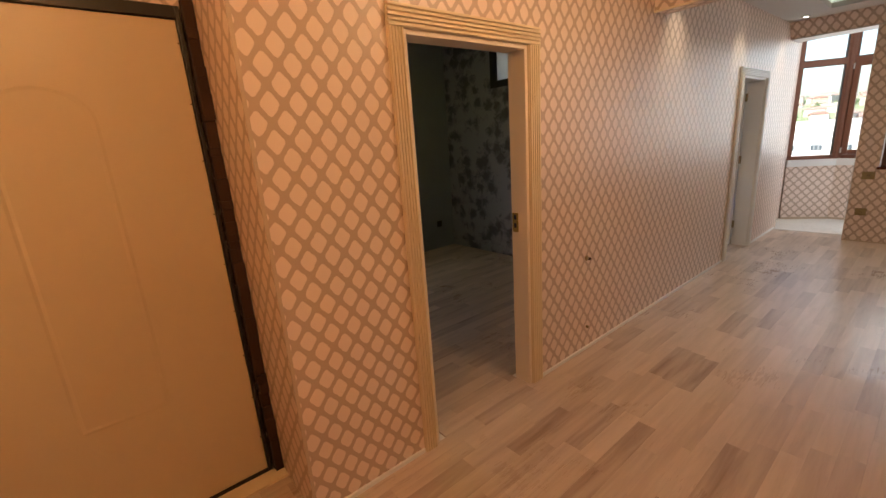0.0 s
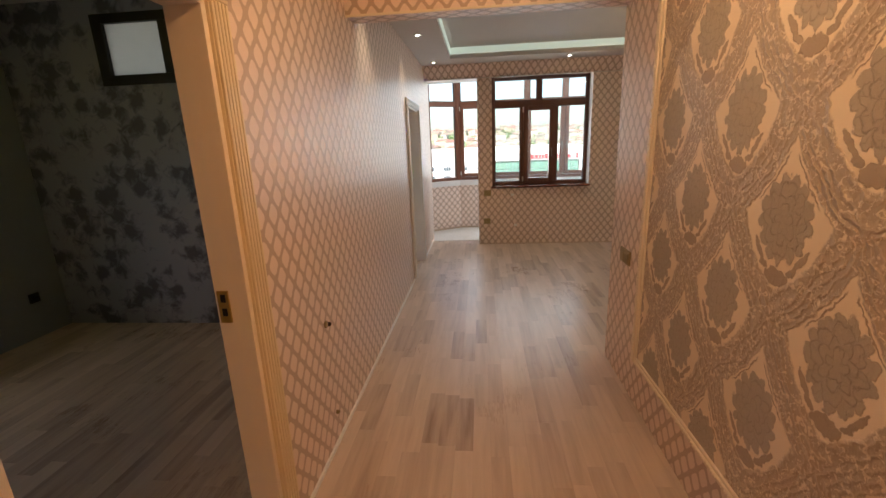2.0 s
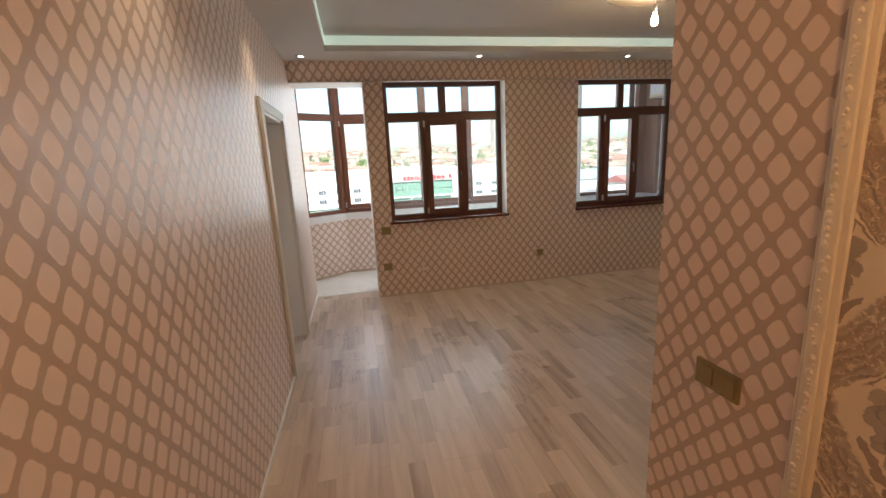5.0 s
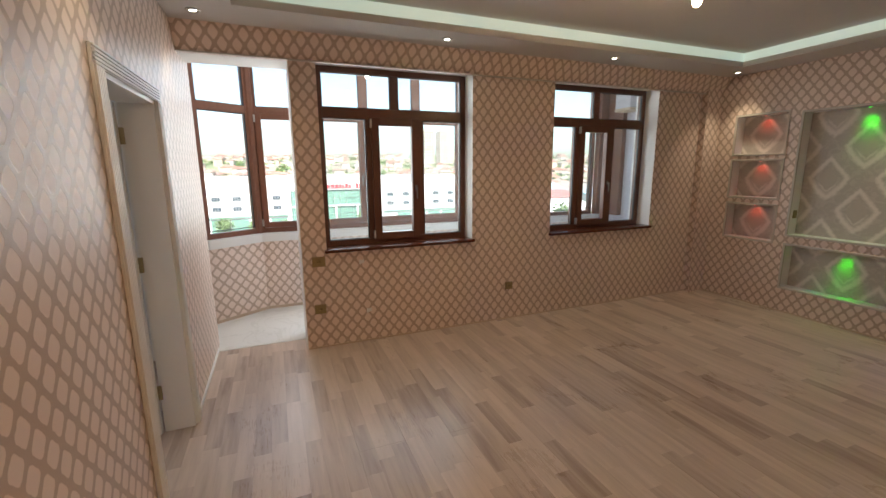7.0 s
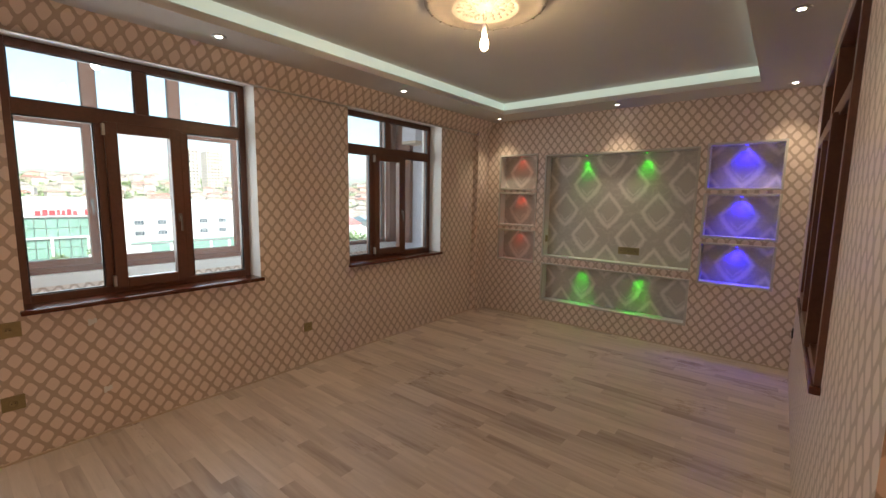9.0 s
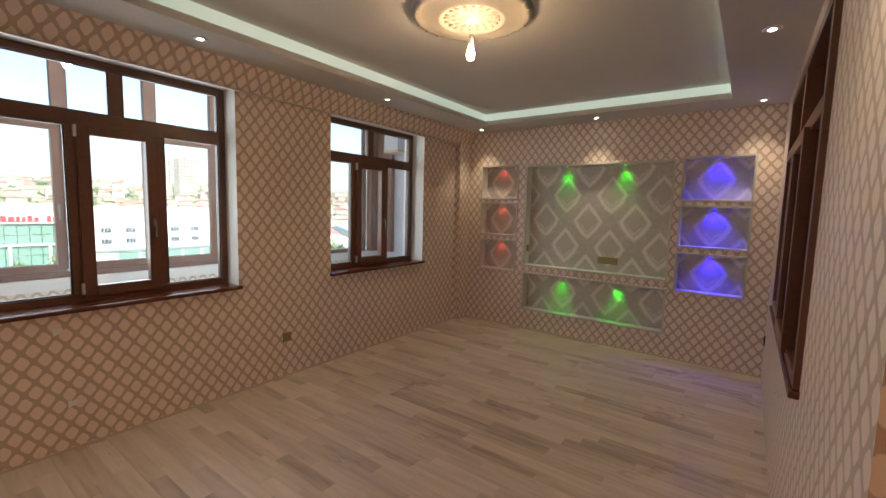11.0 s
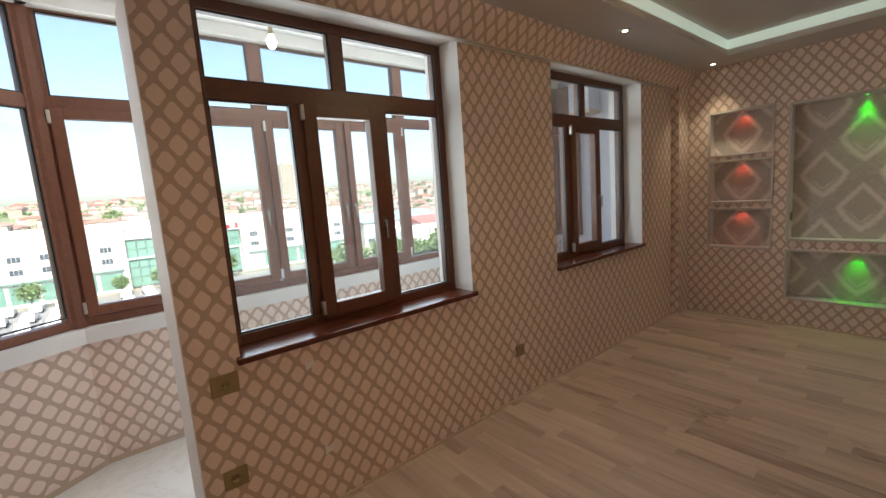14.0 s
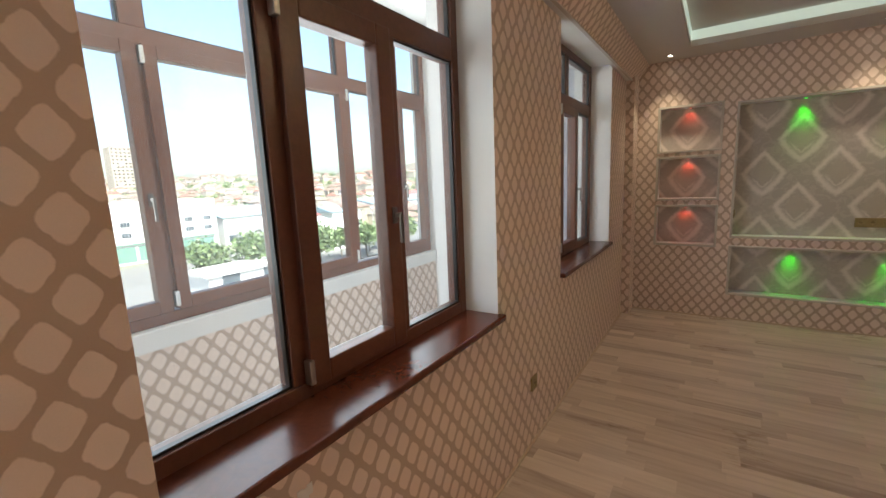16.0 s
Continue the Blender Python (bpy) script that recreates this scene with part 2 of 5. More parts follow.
    k.bump(k.m("ADD", k.m("ADD", h, k.m("MULTIPLY", k.m("SUBTRACT", 1.0, flat), k.m("MULTIPLY", fleck, 0.25))), k.m("MULTIPLY", fine, 0.2)), 0.8, 0.006)
    return k.mat


def floral_paper(name, light, dark):
    k = Nodes(name)
    uv = k.uv()
    vor = k.n("TexVoronoi", Scale=5.5, Randomness=0.55)
    vor.feature = "SMOOTH_F1"
    k.link(uv, vor.inputs["Vector"])
    n = k.noise(uv, 11, 4, 0.65, 0.8)
    f = k.ramp(k.m("ADD", vor.outputs[0], k.m("MULTIPLY", n, 0.9)), 0.72, 0.92)
    k.set(k.mix(f, dark, light), 0.5)
    k.bump(n, 0.4, 0.002)
    return k.mat


def plank_wood(name, tones, strip=0.0927, length=0.46):
    """Strips of washed oak, three across each board, in the board's own place."""
    k = Nodes(name)
    p = k.world()
    s = k.n("SeparateXYZ", Vector=p)
    yy = k.m("SUBTRACT", s.outputs[1], 1.203)
    row = k.m("FLOOR", k.m("DIVIDE", yy, strip))
    shift = k.n("TexWhiteNoise")
    shift.noise_dimensions = "1D"
    k.link(row, shift.inputs["W"])
    along = k.m("ADD", k.m("DIVIDE", s.outputs[0], length), k.m("MULTIPLY", shift.outputs[0], 7.0))
    cell = k.m("FLOOR", along)
    comb = k.n("CombineXYZ", X=row, Y=cell)
    rnd = k.n("TexWhiteNoise")
    rnd.noise_dimensions = "2D"
    k.link(comb.outputs[0], rnd.inputs["Vector"])
    grainv = k.n("CombineXYZ", X=k.m("MULTIPLY", s.outputs[0], 1.3), Y=k.m("MULTIPLY", s.outputs[1], 15.0), Z=k.m("MULTIPLY", rnd.outputs[0], 40.0))
    grain = k.noise(grainv.outputs[0], 1.5, 3, 0.5, 0.3)
    fine = k.noise(grainv.outputs[0], 8.0, 2, 0.5)
    ramp = k.t.nodes.new("ShaderNodeValToRGB")
    els = ramp.color_ramp.elements
    els[0].color, els[1].color = (*tones[0], 1), (*tones[-1], 1)
    for i, tone in enumerate(tones[1:-1]):
        e = els.new((i + 1) / (len(tones) - 1))
        e.color = (*tone, 1)
    tone = k.m("ADD", k.m("MULTIPLY", k.m("POWER", rnd.outputs[0], 0.75), 0.58), k.m("MULTIPLY", k.m("SUBTRACT", grain, 0.30), 0.95))
    k.link(tone, ramp.inputs[0])
    c = k.mix(k.m("MULTIPLY", k.ramp(fine, 0.55, 0.75), 0.12), ramp.outputs[0], tones[0])
    # fine dark joints between strips
    fy = k.m("ABSOLUTE", k.m("SUBTRACT", k.m("FRACT", k.m("DIVIDE", yy, strip)), 0.5))
    fx = k.m("ABSOLUTE", k.m("SUBTRACT", k.m("FRACT", along), 0.5))
    joint = k.m("MAXIMUM", k.ramp(fy, 0.480, 0.498), k.ramp(fx, 0.4965, 0.4995))
    c = k.mix(k.m("MULTIPLY", joint, 0.10), c, tuple(t * 0.45 for t in tones[0]))
    smear = k.noise(p, 1.7, 5, 0.65, 0.6)
    k.set(c, k.m("ADD", 0.20, k.m("ADD", k.m("MULTIPLY", k.ramp(smear, 0.25, 0.75), 0.12), k.m("MULTIPLY", fine, 0.10))), 0.0, 0.5)
    k.bump(k.m("SUBTRACT", k.m("MULTIPLY", grain, 0.5), joint), 0.18, 0.001)
    return k.mat


def brown_wood(name, color, rough=0.32):
    k = Nodes(name)
    p = k.world()
    mp = k.n("Mapping", Vector=p)
    mp.inputs["Scale"].default_value = (9, 9, 9)
    g = k.noise(mp.outputs[0], 3.0, 5, 0.65, 1.2)
    k.set(k.mix(g, tuple(c * 0.55 for c in color), tuple(c * 1.35 for c in color)), k.m("ADD", rough - 0.05, k.m("MULTIPLY", g, 0.12)), 0.0, 0.5)
    k.bump(g, 0.12, 0.001)
    return k.mat


def marble(name):
    k = Nodes(name)
    p = k.world()
    n = k.noise(p, 2.3, 6, 0.6, 1.6)
    vein = k.ramp(k.m("ABSOLUTE", k.m("SUBTRACT", n, 0.5)), 0.03, 0.0)
    k.set(k.mix(k.m("MULTIPLY", vein, 0.25), (0.70, 0.69, 0.66), (0.42, 0.41, 0.37)), 0.2)
    return k.mat


def pane_glass(name, tint=(0.96, 0.985, 0.98)):
    k = Nodes(name)
    tr = k.n("BsdfTransparent")
    tr.inputs[0].default_value = (*tint, 1)
    gl = k.n("BsdfGlossy")
    gl.inputs["Roughness"].default_value = 0.0
    fr = k.n("LayerWeight", Blend=0.5)
    mx = k.n("MixShader")
    k.link(k.m("ADD", 0.035, k.m("MULTIPLY", k.m("POWER", fr.outputs["Facing"], 5.0), 0.7)), mx.inputs[0])
    # a faint translucent film, added to veil the outside view in pale haze
    du = k.n("BsdfTranslucent")
    du.inputs[0].default_value = (0.8, 0.8, 0.78, 1)
    md = k.n("MixShader")
    k.link(k.m("ADD", 0.013, k.m("MULTIPLY", k.ramp(k.noise(k.world(), 2.5, 5, 0.6), 0.35, 0.75), 0.024)), md.inputs[0])
    k.link(tr.outputs[0], md.inputs[1])
    k.link(du.outputs[0], md.inputs[2])
    k.link(md.outputs[0], mx.inputs[1])
    k.link(gl.outputs[0], mx.inputs[2])
    k.link(mx.outputs[0], k.out.inputs[0])
    return k.mat


def frosted_glass(name):
    k = Nodes(name)
    tl = k.n("BsdfTranslucent")
    n = k.noise(k.world(), 3.0, 3)
    k.link(k.mix(n, (0.62, 0.64, 0.62), (0.75, 0.76, 0.74)), tl.inputs[0])
    k.link(tl.outputs[0], k.out.inputs[0])
    return k.mat


def ground_mat(name):
    k = Nodes(name)
    p = k.world()
    a, b = k.noise(p, 0.02, 5, 0.6), k.noise(p, 0.3, 4, 0.6)
    c = k.mix(k.ramp(a, 0.45, 0.58), (0.24, 0.20, 0.15), (0.12, 0.17, 0.06))
    k.set(k.mix(k.m("MULTIPLY", b, 0.4), c, (0.38, 0.34, 0.28)), 0.9)
    return k.mat


def leaf_mat(name, color):
    k = Nodes(name)
    g = k.t.nodes.new("ShaderNodeNewGeometry")
    r = g.outputs["Random Per Island"]
    k.set(k.mix(r, tuple(c * 0.6 for c in color), tuple(c * 1.5 for c in color)), 0.6)
    return k.mat


def island_mat(name, a, b, rough=0.8):
    k = Nodes(name)
    g = k.t.nodes.new("ShaderNodeNewGeometry")
    k.set(k.mix(g.outputs["Random Per Island"], a, b), rough)
    return k.mat


M = dict(
    lattice=lattice_paper("lattice_wallpaper", LAT_L, LAT_D),
    damask=damask_paper("damask_wallpaper", (0.82, 0.69, 0.54), (0.44, 0.34, 0.255), (0.44, 0.37, 0.30)),
    damask_grey=niche_damask("grey_damask_wallpaper", (0.78, 0.72, 0.67), (0.47, 0.425, 0.385), (0.50, 0.45, 0.40)),
    floral=floral_paper("floral_wallpaper", (0.30, 0.31, 0.36), (0.10, 0.10, 0.13)),
    bedwall=plain("grey_bedroom_paint", (0.29, 0.33, 0.38), 0.7),
    white=plain("white_plaster", (0.78, 0.77, 0.75), 0.6, vary=0.03),
    ceiling=plain("ceiling_paint", (0.60, 0.57, 0.54), 0.8, vary=0.03),
    floor=plank_wood("oak_laminate", [(0.27, 0.19, 0.145), (0.45, 0.35, 0.285), (0.56, 0.445, 0.365), (0.64, 0.52, 0.44)]),
    brown=brown_wood("brown_foil", (0.125, 0.046, 0.026)),
    # brown foil again, lightened for the daylight falling on the outer frames
    brown_out=brown_wood("daylit_brown_foil", (0.19, 0.070, 0.037), 0.4),
    sill=brown_wood("polished_brown_sill", (0.10, 0.026, 0.013), 0.2),
    casing=plain("cream_casing", (0.76, 0.63, 0.43), 0.42, vary=0.05),
    jamb=plain("pale_jamb_foil", (0.80, 0.70, 0.58), 0.4, vary=0.04),
    doorwhite=plain("white_door_paint", (0.74, 0.73, 0.70), 0.4, vary=0.03),
    entry=plain("cream_door_foil", (0.62, 0.50, 0.34), 0.38, vary=0.06, scale=2.0),
    foam=plain("black_foam", (0.05, 0.022, 0.013), 0.9, vary=0.2, bump=0.6, grain=60),
    black=plain("black_frame", (0.012, 0.010, 0.009), 0.35),
    brass=plain("aged_brass", (0.36, 0.28, 0.14), 0.42, 0.55, vary=0.15, scale=40),
    gold=plain("worn_yellow_brass", (0.50, 0.33, 0.10), 0.35, 0.6, vary=0.2, scale=60),
    chrome=plain("brushed_steel", (0.62, 0.61, 0.58), 0.3, 1.0),
    moulding=plain("cream_moulding", (0.80, 0.70, 0.57), 0.45, vary=0.05, bump=0.4, grain=70),
    nichetrim=plain("dull_cream_trim", (0.58, 0.53, 0.47), 0.5),
    edgetrim=plain("tan_trim", (0.56, 0.43, 0.32), 0.5),
    handle=plain("dull_handle_metal", (0.20, 0.18, 0.16), 0.35, 0.8),
    marble=marble("pale_marble"),
    glass=pane_glass("window_glass"),
    frosted=frosted_glass("frosted_window_glass"),
    mint=glow("mint_led", (0.74, 1.0, 0.84), 0.13),
    rose=plain("cream_plaster", (0.38, 0.345, 0.30), 0.6, vary=0.05, bump=0.3, grain=60),
    bulb=glow("bulb_glow", (1.0, 0.72, 0.36), 30),
    warm=glow("downlight_glow", (1.0, 0.93, 0.8), 12),
    led_g=glow("green_led", (0.02, 1.0, 0.02), 1.6),
    led_b=glow("blue_led", (0.01, 0.005, 1.0), 3),
    led_r=glow("red_led", (1.0, 0.08, 0.05), 0.5),
    yellow=glow("yellow_strip", (1.0, 0.75, 0.05), 0.3),
    lilac=plain("lilac_render", (0.60, 0.60, 0.68), 0.8),
    whiteb=plain("white_render", (0.68, 0.67, 0.65), 0.8, vary=0.06, scale=0.3, grain=4),
    greenglass=plain("green_curtain_glass", (0.20, 0.36, 0.29), 0.12, vary=0.2, scale=0.25, grain=2),
    darkwin=plain("dark_window_glass", (0.08, 0.10, 0.12), 0.12),
    paleglass=plain("pale_window_glass", (0.05, 0.045, 0.045), 0.3),
    red=plain("red_sign", (0.55, 0.03, 0.04), 0.5),
    blueroof=plain("blue_sheet_roof", (0.30, 0.40, 0.45), 0.45, vary=0.1, scale=0.5, grain=3),
    redroof=plain("red_sheet_roof", (0.46, 0.15, 0.13), 0.6, vary=0.1, scale=0.5, grain=3),
    tower=plain("pale_tower_render", (0.50, 0.43, 0.36), 0.8, vary=0.05, scale=0.1, grain=2),
    asphalt=plain("pale_asphalt", (0.22, 0.21, 0.20), 0.85, vary=0.1, scale=0.3, grain=6),
    ground=ground_mat("hillside_ground"),
    leaf=leaf_mat("tree_leaves", (0.13, 0.19, 0.07)),
    bark=plain("tree_bark", (0.12, 0.09, 0.06), 0.9),
    hwall=island_mat("house_walls", (0.36, 0.30, 0.23), (0.58, 0.54, 0.49)),
    hroof=island_mat("house_roofs", (0.30, 0.12, 0.085), (0.26, 0.24, 0.21)),
)

# ---- mesh helpers ----


def finish(name, bm, mats, parent=None, label="", smooth=False, kind="", shift=None):
    """Links a bmesh as one mesh object, with box-projected UVs in metres; shift: where the pattern starts."""
    sx = shift or (0.93, 1.371)
    sy = shift or (1.886, 1.697)
    uvl = bm.loops.layers.uv.verify()
    for f in bm.faces:
        f.smooth = smooth
        n = f.normal
        for lp in f.loops:
            c = lp.vert.co
            if abs(n.x) > 0.7:
                lp[uvl].uv = (c.y - sx[0], c.z - sx[1])
            elif abs(n.z) > 0.7:
                lp[uvl].uv = (c.x, c.y)
            elif abs(n.y) > 0.7:
                lp[uvl].uv = (c.x - sy[0], c.z - sy[1])
            else:
                lp[uvl].uv = (c.x * n.y - c.y * n.x, c.z)
    me = bpy.data.meshes.new(name)
    bm.to_mesh(me)
    bm.free()
    for m in mats if isinstance(mats, (list, tuple)) else [mats]:
        me.materials.append(m if not isinstance(m, str) else M[m])
    ob = new(name, me)
    if parent:
        ob.parent = parent
        ob.matrix_parent_inverse = parent.matrix_basis.inverted()
    return tagged(ob, label=label, kind=kind)


def add_box(bm, lo, hi, bevel=0.0, mat=0):
    vs = [bm.verts.new((x, y, z)) for x in (lo[0], hi[0]) for y in (lo[1], hi[1]) for z in (lo[2], hi[2])]
    fs = []
    for a, b, c, d in ((0, 1, 3, 2), (4, 6, 7, 5), (0, 4, 5, 1), (2, 3, 7, 6), (0, 2, 6, 4), (1, 5, 7, 3)):
        f = bm.faces.new((vs[a], vs[b], vs[c], vs[d]))
        f.material_index = mat
        fs.append(f)
    if bevel:
        es = list({e for f in fs for e in f.edges})
        bmesh.ops.bevel(bm, geom=es, offset=bevel, segments=2, affect="EDGES", profile=0.6, material=-1)
    return vs


def box(name, lo, hi, mat, parent=None, label="", bevel=0.0, kind="", shift=None):
    bm = bmesh.new()
    lo2 = tuple(min(a, b) for a, b in zip(lo, hi))
    hi2 = tuple(max(a, b) for a, b in zip(lo, hi))
    add_box(bm, lo2, hi2, bevel)
    bmesh.ops.recalc_face_normals(bm, faces=bm.faces)
    return finish(name, bm, mat, parent, label, kind=kind, shift=shift)


def turned(name, profile, mat, place, parent=None, label="", seg=24, axis=(0, 0, 1), smooth=True):
    """A body turned about an axis through place; profile: (radius, height)."""
    bm = bmesh.new()
    q = Vector((0, 0, 1)).rotation_difference(Vector(axis)).to_matrix()
    rings = []
    for r, h in profile:
        rings.append([bm.verts.new(Vector(place) + q @ Vector((r * math.cos(a), r * math.sin(a), h))) for a in (2 * math.pi * i / seg for i in range(seg))])
    for r0, r1 in zip(rings, rings[1:]):
        for i in range(seg):
            bm.faces.new((r0[i], r0[(i + 1) % seg], r1[(i + 1) % seg], r1[i]))
    bm.faces.new(rings[0][::-1])
    bm.faces.new(rings[-1])
    bmesh.ops.recalc_face_normals(bm, faces=bm.faces)
    return finish(name, bm, mat, parent, label, smooth)


def thing(name, place, label, category, group="", kind=""):
    ob = new(name)
    ob.matrix_basis = pose(*place)
    return tagged(ob, label, category, group, kind)


def wall(name, axis, p0, p1, s0, s1, z0, z1, openings, mats, label=""):
    """A wall from p0 to p1 across its axis, s0 to s1 along, with openings (s0, s1, z0, z1). mats: face at p0, face at p1, reveals."""
    ss = sorted({s0, s1, *[v for o in openings for v in o[:2] if s0 <= v <= s1]})
    zs = sorted({z0, z1, *[v for o in openings for v in o[2:] if z0 <= v <= z1]})
    bm = bmesh.new()
    cache = {}

    def vert(p, s, z):
        co = (p, s, z) if axis == "x" else (s, p, z)
        if co not in cache:
            cache[co] = bm.verts.new(co)
        return cache[co]

    def full(i, j):
        if not (0 <= i < len(ss) - 1 and 0 <= j < len(zs) - 1):
            return False
        cs, cz = (ss[i] + ss[i + 1]) / 2, (zs[j] + zs[j + 1]) / 2
        return not any(a < cs < b and c < cz < d for a, b, c, d in openings)

    def face(vs, mi):
        bm.faces.new(vs).material_index = mi

    for i in range(len(ss) - 1):
        for j in range(len(zs) - 1):
            if not full(i, j):
                continue
            a, b, c, d = ss[i], ss[i + 1], zs[j], zs[j + 1]
            face([vert(p0, a, c), vert(p0, b, c), vert(p0, b, d), vert(p0, a, d)], 0)
            face([vert(p1, a, c), vert(p1, a, d), vert(p1, b, d), vert(p1, b, c)], 1)
            for di, dj, q in ((-1, 0, ((a, c), (a, d))), (1, 0, ((b, c), (b, d))), (0, -1, ((a, c), (b, c))), (0, 1, ((a, d), (b, d)))):
                if not full(i + di, j + dj):
                    (sa, za), (sb, zb) = q
                    face([vert(p0, sa, za), vert(p0, sb, zb), vert(p1, sb, zb), vert(p1, sa, za)], 2)
    bmesh.ops.recalc_face_normals(bm, faces=bm.faces)
    return finish(name, bm, list(mats), None, label, kind="structure")


# ---- the large structure ----
XW, YL, YN, YR, XE, CZ = 8.20, 1.843, -3.885, 0.155, 4.65, 2.63
wall("wall_east", "x", XW, 8.53, YN - 0.2, YL, 0, 2.9, [(-0.555, 0.87, 0.872, 2.478), (-2.935, -1.49, 0.872, 2.478), (1.083, YL, 0, 2.45)], ("lattice", "white", "white"), "beige lattice wallpapered wall with two window openings")
wall("wall_north", "y", YL, 2.0, 1.75, 8.62, 0, 2.9, [(2.215, 3.13, 0, 2.06), (6.51, 7.30, 0, 1.98)], ("lattice", "bedwall", "doorwhite"), "long beige lattice wallpapered wall with two doorways")
wall("wall_recess", "x", 1.6, 1.75, YL, 2.4, 0, 2.9, [], ("lattice", "bedwall", "lattice"), "short lattice wallpapered return beside the entrance door")
wall("wall_entrance", "y", 2.40, 2.55, -0.85, 1.75, 0, 2.9, [], ("lattice", "white", "white"), "wall behind the entrance door")
wall("wall_recess_side", "x", 0.35, 0.5, YL, 2.4, 0, 2.9, [], ("lattice", "lattice", "lattice"), "lattice wallpapered side of the entrance recess")
wall("wall_hall_north", "y", YL, 2.0, -0.7, 0.35, 0, 2.9, [], ("lattice", "white", "lattice"), "lattice wallpapered hall wall")
wall("wall_hall_west", "x", -0.85, -0.7, YN - 0.2, 2.4, 0, 2.9, [], ("white", "lattice", "white"), "lattice wallpapered end wall of the hall")
wall("wall_hall_south", "y", 0.0, YR, -0.7, 4.5, 0, 2.9, [], ("white", "lattice", "white"), "hall wall with lattice border round a damask panel")
wall("wall_west", "x", 4.5, XE, YN - 0.2, YR, 0, 2.9, [(-2.85, -0.92, 0.89, 2.44)], ("white", "lattice", "lattice"), "lattice wallpapered wall with an inner window")
box("header_beam", (4.47, YR, 2.32), (XE, YL, 2.9), "lattice", label="lattice wallpapered header over the hall opening", kind="structure")
box("header_edge_trim", (4.462, YR, 2.308), (4.475, YL, 2.322), "moulding", label="thin cream edge trim under the header", kind="structure", bevel=0.002)
NICHES = [(5.555, 7.225, 0.865, 2.135), (5.555, 7.225, 0.28, 0.745)]
for zz in ((1.735, 2.16), (1.245, 1.655), (0.765, 1.155)):
    NICHES += [(7.375, 7.905, *zz), (4.86, 5.45, *zz)]
wall("wall_south", "y", YN - 0.13, YN, 4.65, XW, 0, 2.9, NICHES, ("white", "lattice", "white"), "beige lattice wallpapered wall with eight niches")
wall("wall_niche_backs", "y", YN - 0.2, YN - 0.134, 4.65, XW, 0, 2.9, [], ("white", "white", "white"), "plaster behind the niches")
for a, b, c, d in NICHES:
    cu = 6.735 if b - a > 1 else (a + b) / 2 + 0.015
    cv = (1.785 if c > 0.8 else 0.555) if b - a > 1 else (c + d) / 2 + 0.005
    box("niche_paper", (a - 0.03, YN - 0.1335, c - 0.03), (b + 0.03, YN - 0.131, d + 0.03), "damask_grey", label="grey damask wallpaper at the back of a niche", kind="structure", shift=(cu, cv))
box("corner_pilaster", (8.12, YN, 0), (XW, -3.63, 2.50), "lattice", label="lattice wallpapered pilaster in the room corner", kind="structure", bevel=0.008)
bm = bmesh.new()
section = [(8.03, CZ), (8.045, 2.60), (8.10, 2.53), (8.148, 2.475), (8.158, 2.455), (XW, 2.452), (XW, CZ)]
ends = [[bm.verts.new((px, yy, pz)) for px, pz in section] for yy in (YN, YL)]
for k in range(len(section)):
    m2 = (k + 1) % len(section)
    bm.faces.new((ends[0][k], ends[0][m2], ends[1][m2], ends[1][k]))
bm.faces.new(ends[0])
bm.faces.new(ends[1])
bmesh.ops.recalc_face_normals(bm, faces=bm.faces)
for f in bm.faces:
    f.material_index = 1 if f.normal.z < -0.95 else 0
box("pelmet_edge_trim", (8.138, YN, 2.446), (8.162, YL, 2.4545), "nichetrim", label="thin cream edge trim under the pelmet", kind="structure", bevel=0.002)
finish("curtain_beam", bm, ["lattice", "white"], label="lattice wallpapered slanting pelmet above the windows", kind="structure")

# ceilings
wall_c = bmesh.new()
add_box(wall_c, (-0.7, YR, 2.66), (4.47, YL, 2.9))
add_box(wall_c, (0.5, YL, 2.661), (1.6, 2.4, 2.9))
bmesh.ops.recalc_face_normals(wall_c, faces=wall_c.faces)
finish("ceiling_hall", wall_c, "ceiling", label="white hall ceiling", kind="structure")
TX0, TX1, TY0, TY1, TZ = 5.07, 7.64, -3.46, 1.42, 2.765
bm = bmesh.new()
for lo, hi in (((XE, YN, CZ), (TX0, YL, 2.9)), ((TX1, YN, CZ), (XW, YL, 2.9)), ((TX0, YN, CZ), (TX1, TY0, 2.9)), ((TX0, TY1, CZ), (TX1, YL, 2.9)), ((TX0, TY0, TZ), (TX1, TY1, 2.9))):
    add_box(bm, lo, hi)
bmesh.ops.recalc_face_normals(bm, faces=bm.faces)
finish("ceiling", bm, "ceiling", label="white suspended ceiling with a raised middle tray", kind="structure")
# the tray's edge faces glow themselves, in place of light from hidden LEDs
strip = thing("led_glow_band", ((TX0 + TX1) / 2, (TY0 + TY1) / 2, TZ - 0.05), "mint glow on the ceiling tray's edge, standing in for hidden strip light", "light strip")
for lo, hi in (((TX0, TY0, CZ + 0.052), (TX0 + 0.006, TY1, TZ - 0.002)), ((TX1 - 0.006, TY0, CZ + 0.052), (TX1, TY1, TZ - 0.002)), ((TX0 + 0.006, TY0, CZ + 0.052), (TX1 - 0.006, TY0 + 0.006, TZ - 0.002)), ((TX0 + 0.006, TY1 - 0.006, CZ + 0.052), (TX1 - 0.006, TY1, TZ - 0.002))):
    box("glow_face", lo, hi, "mint", strip)

box("floor_slab", (-0.85, YN - 0.2, -0.3), (8.62, 5.2, -0.012), "white", label="concrete floor slab", kind="structure")
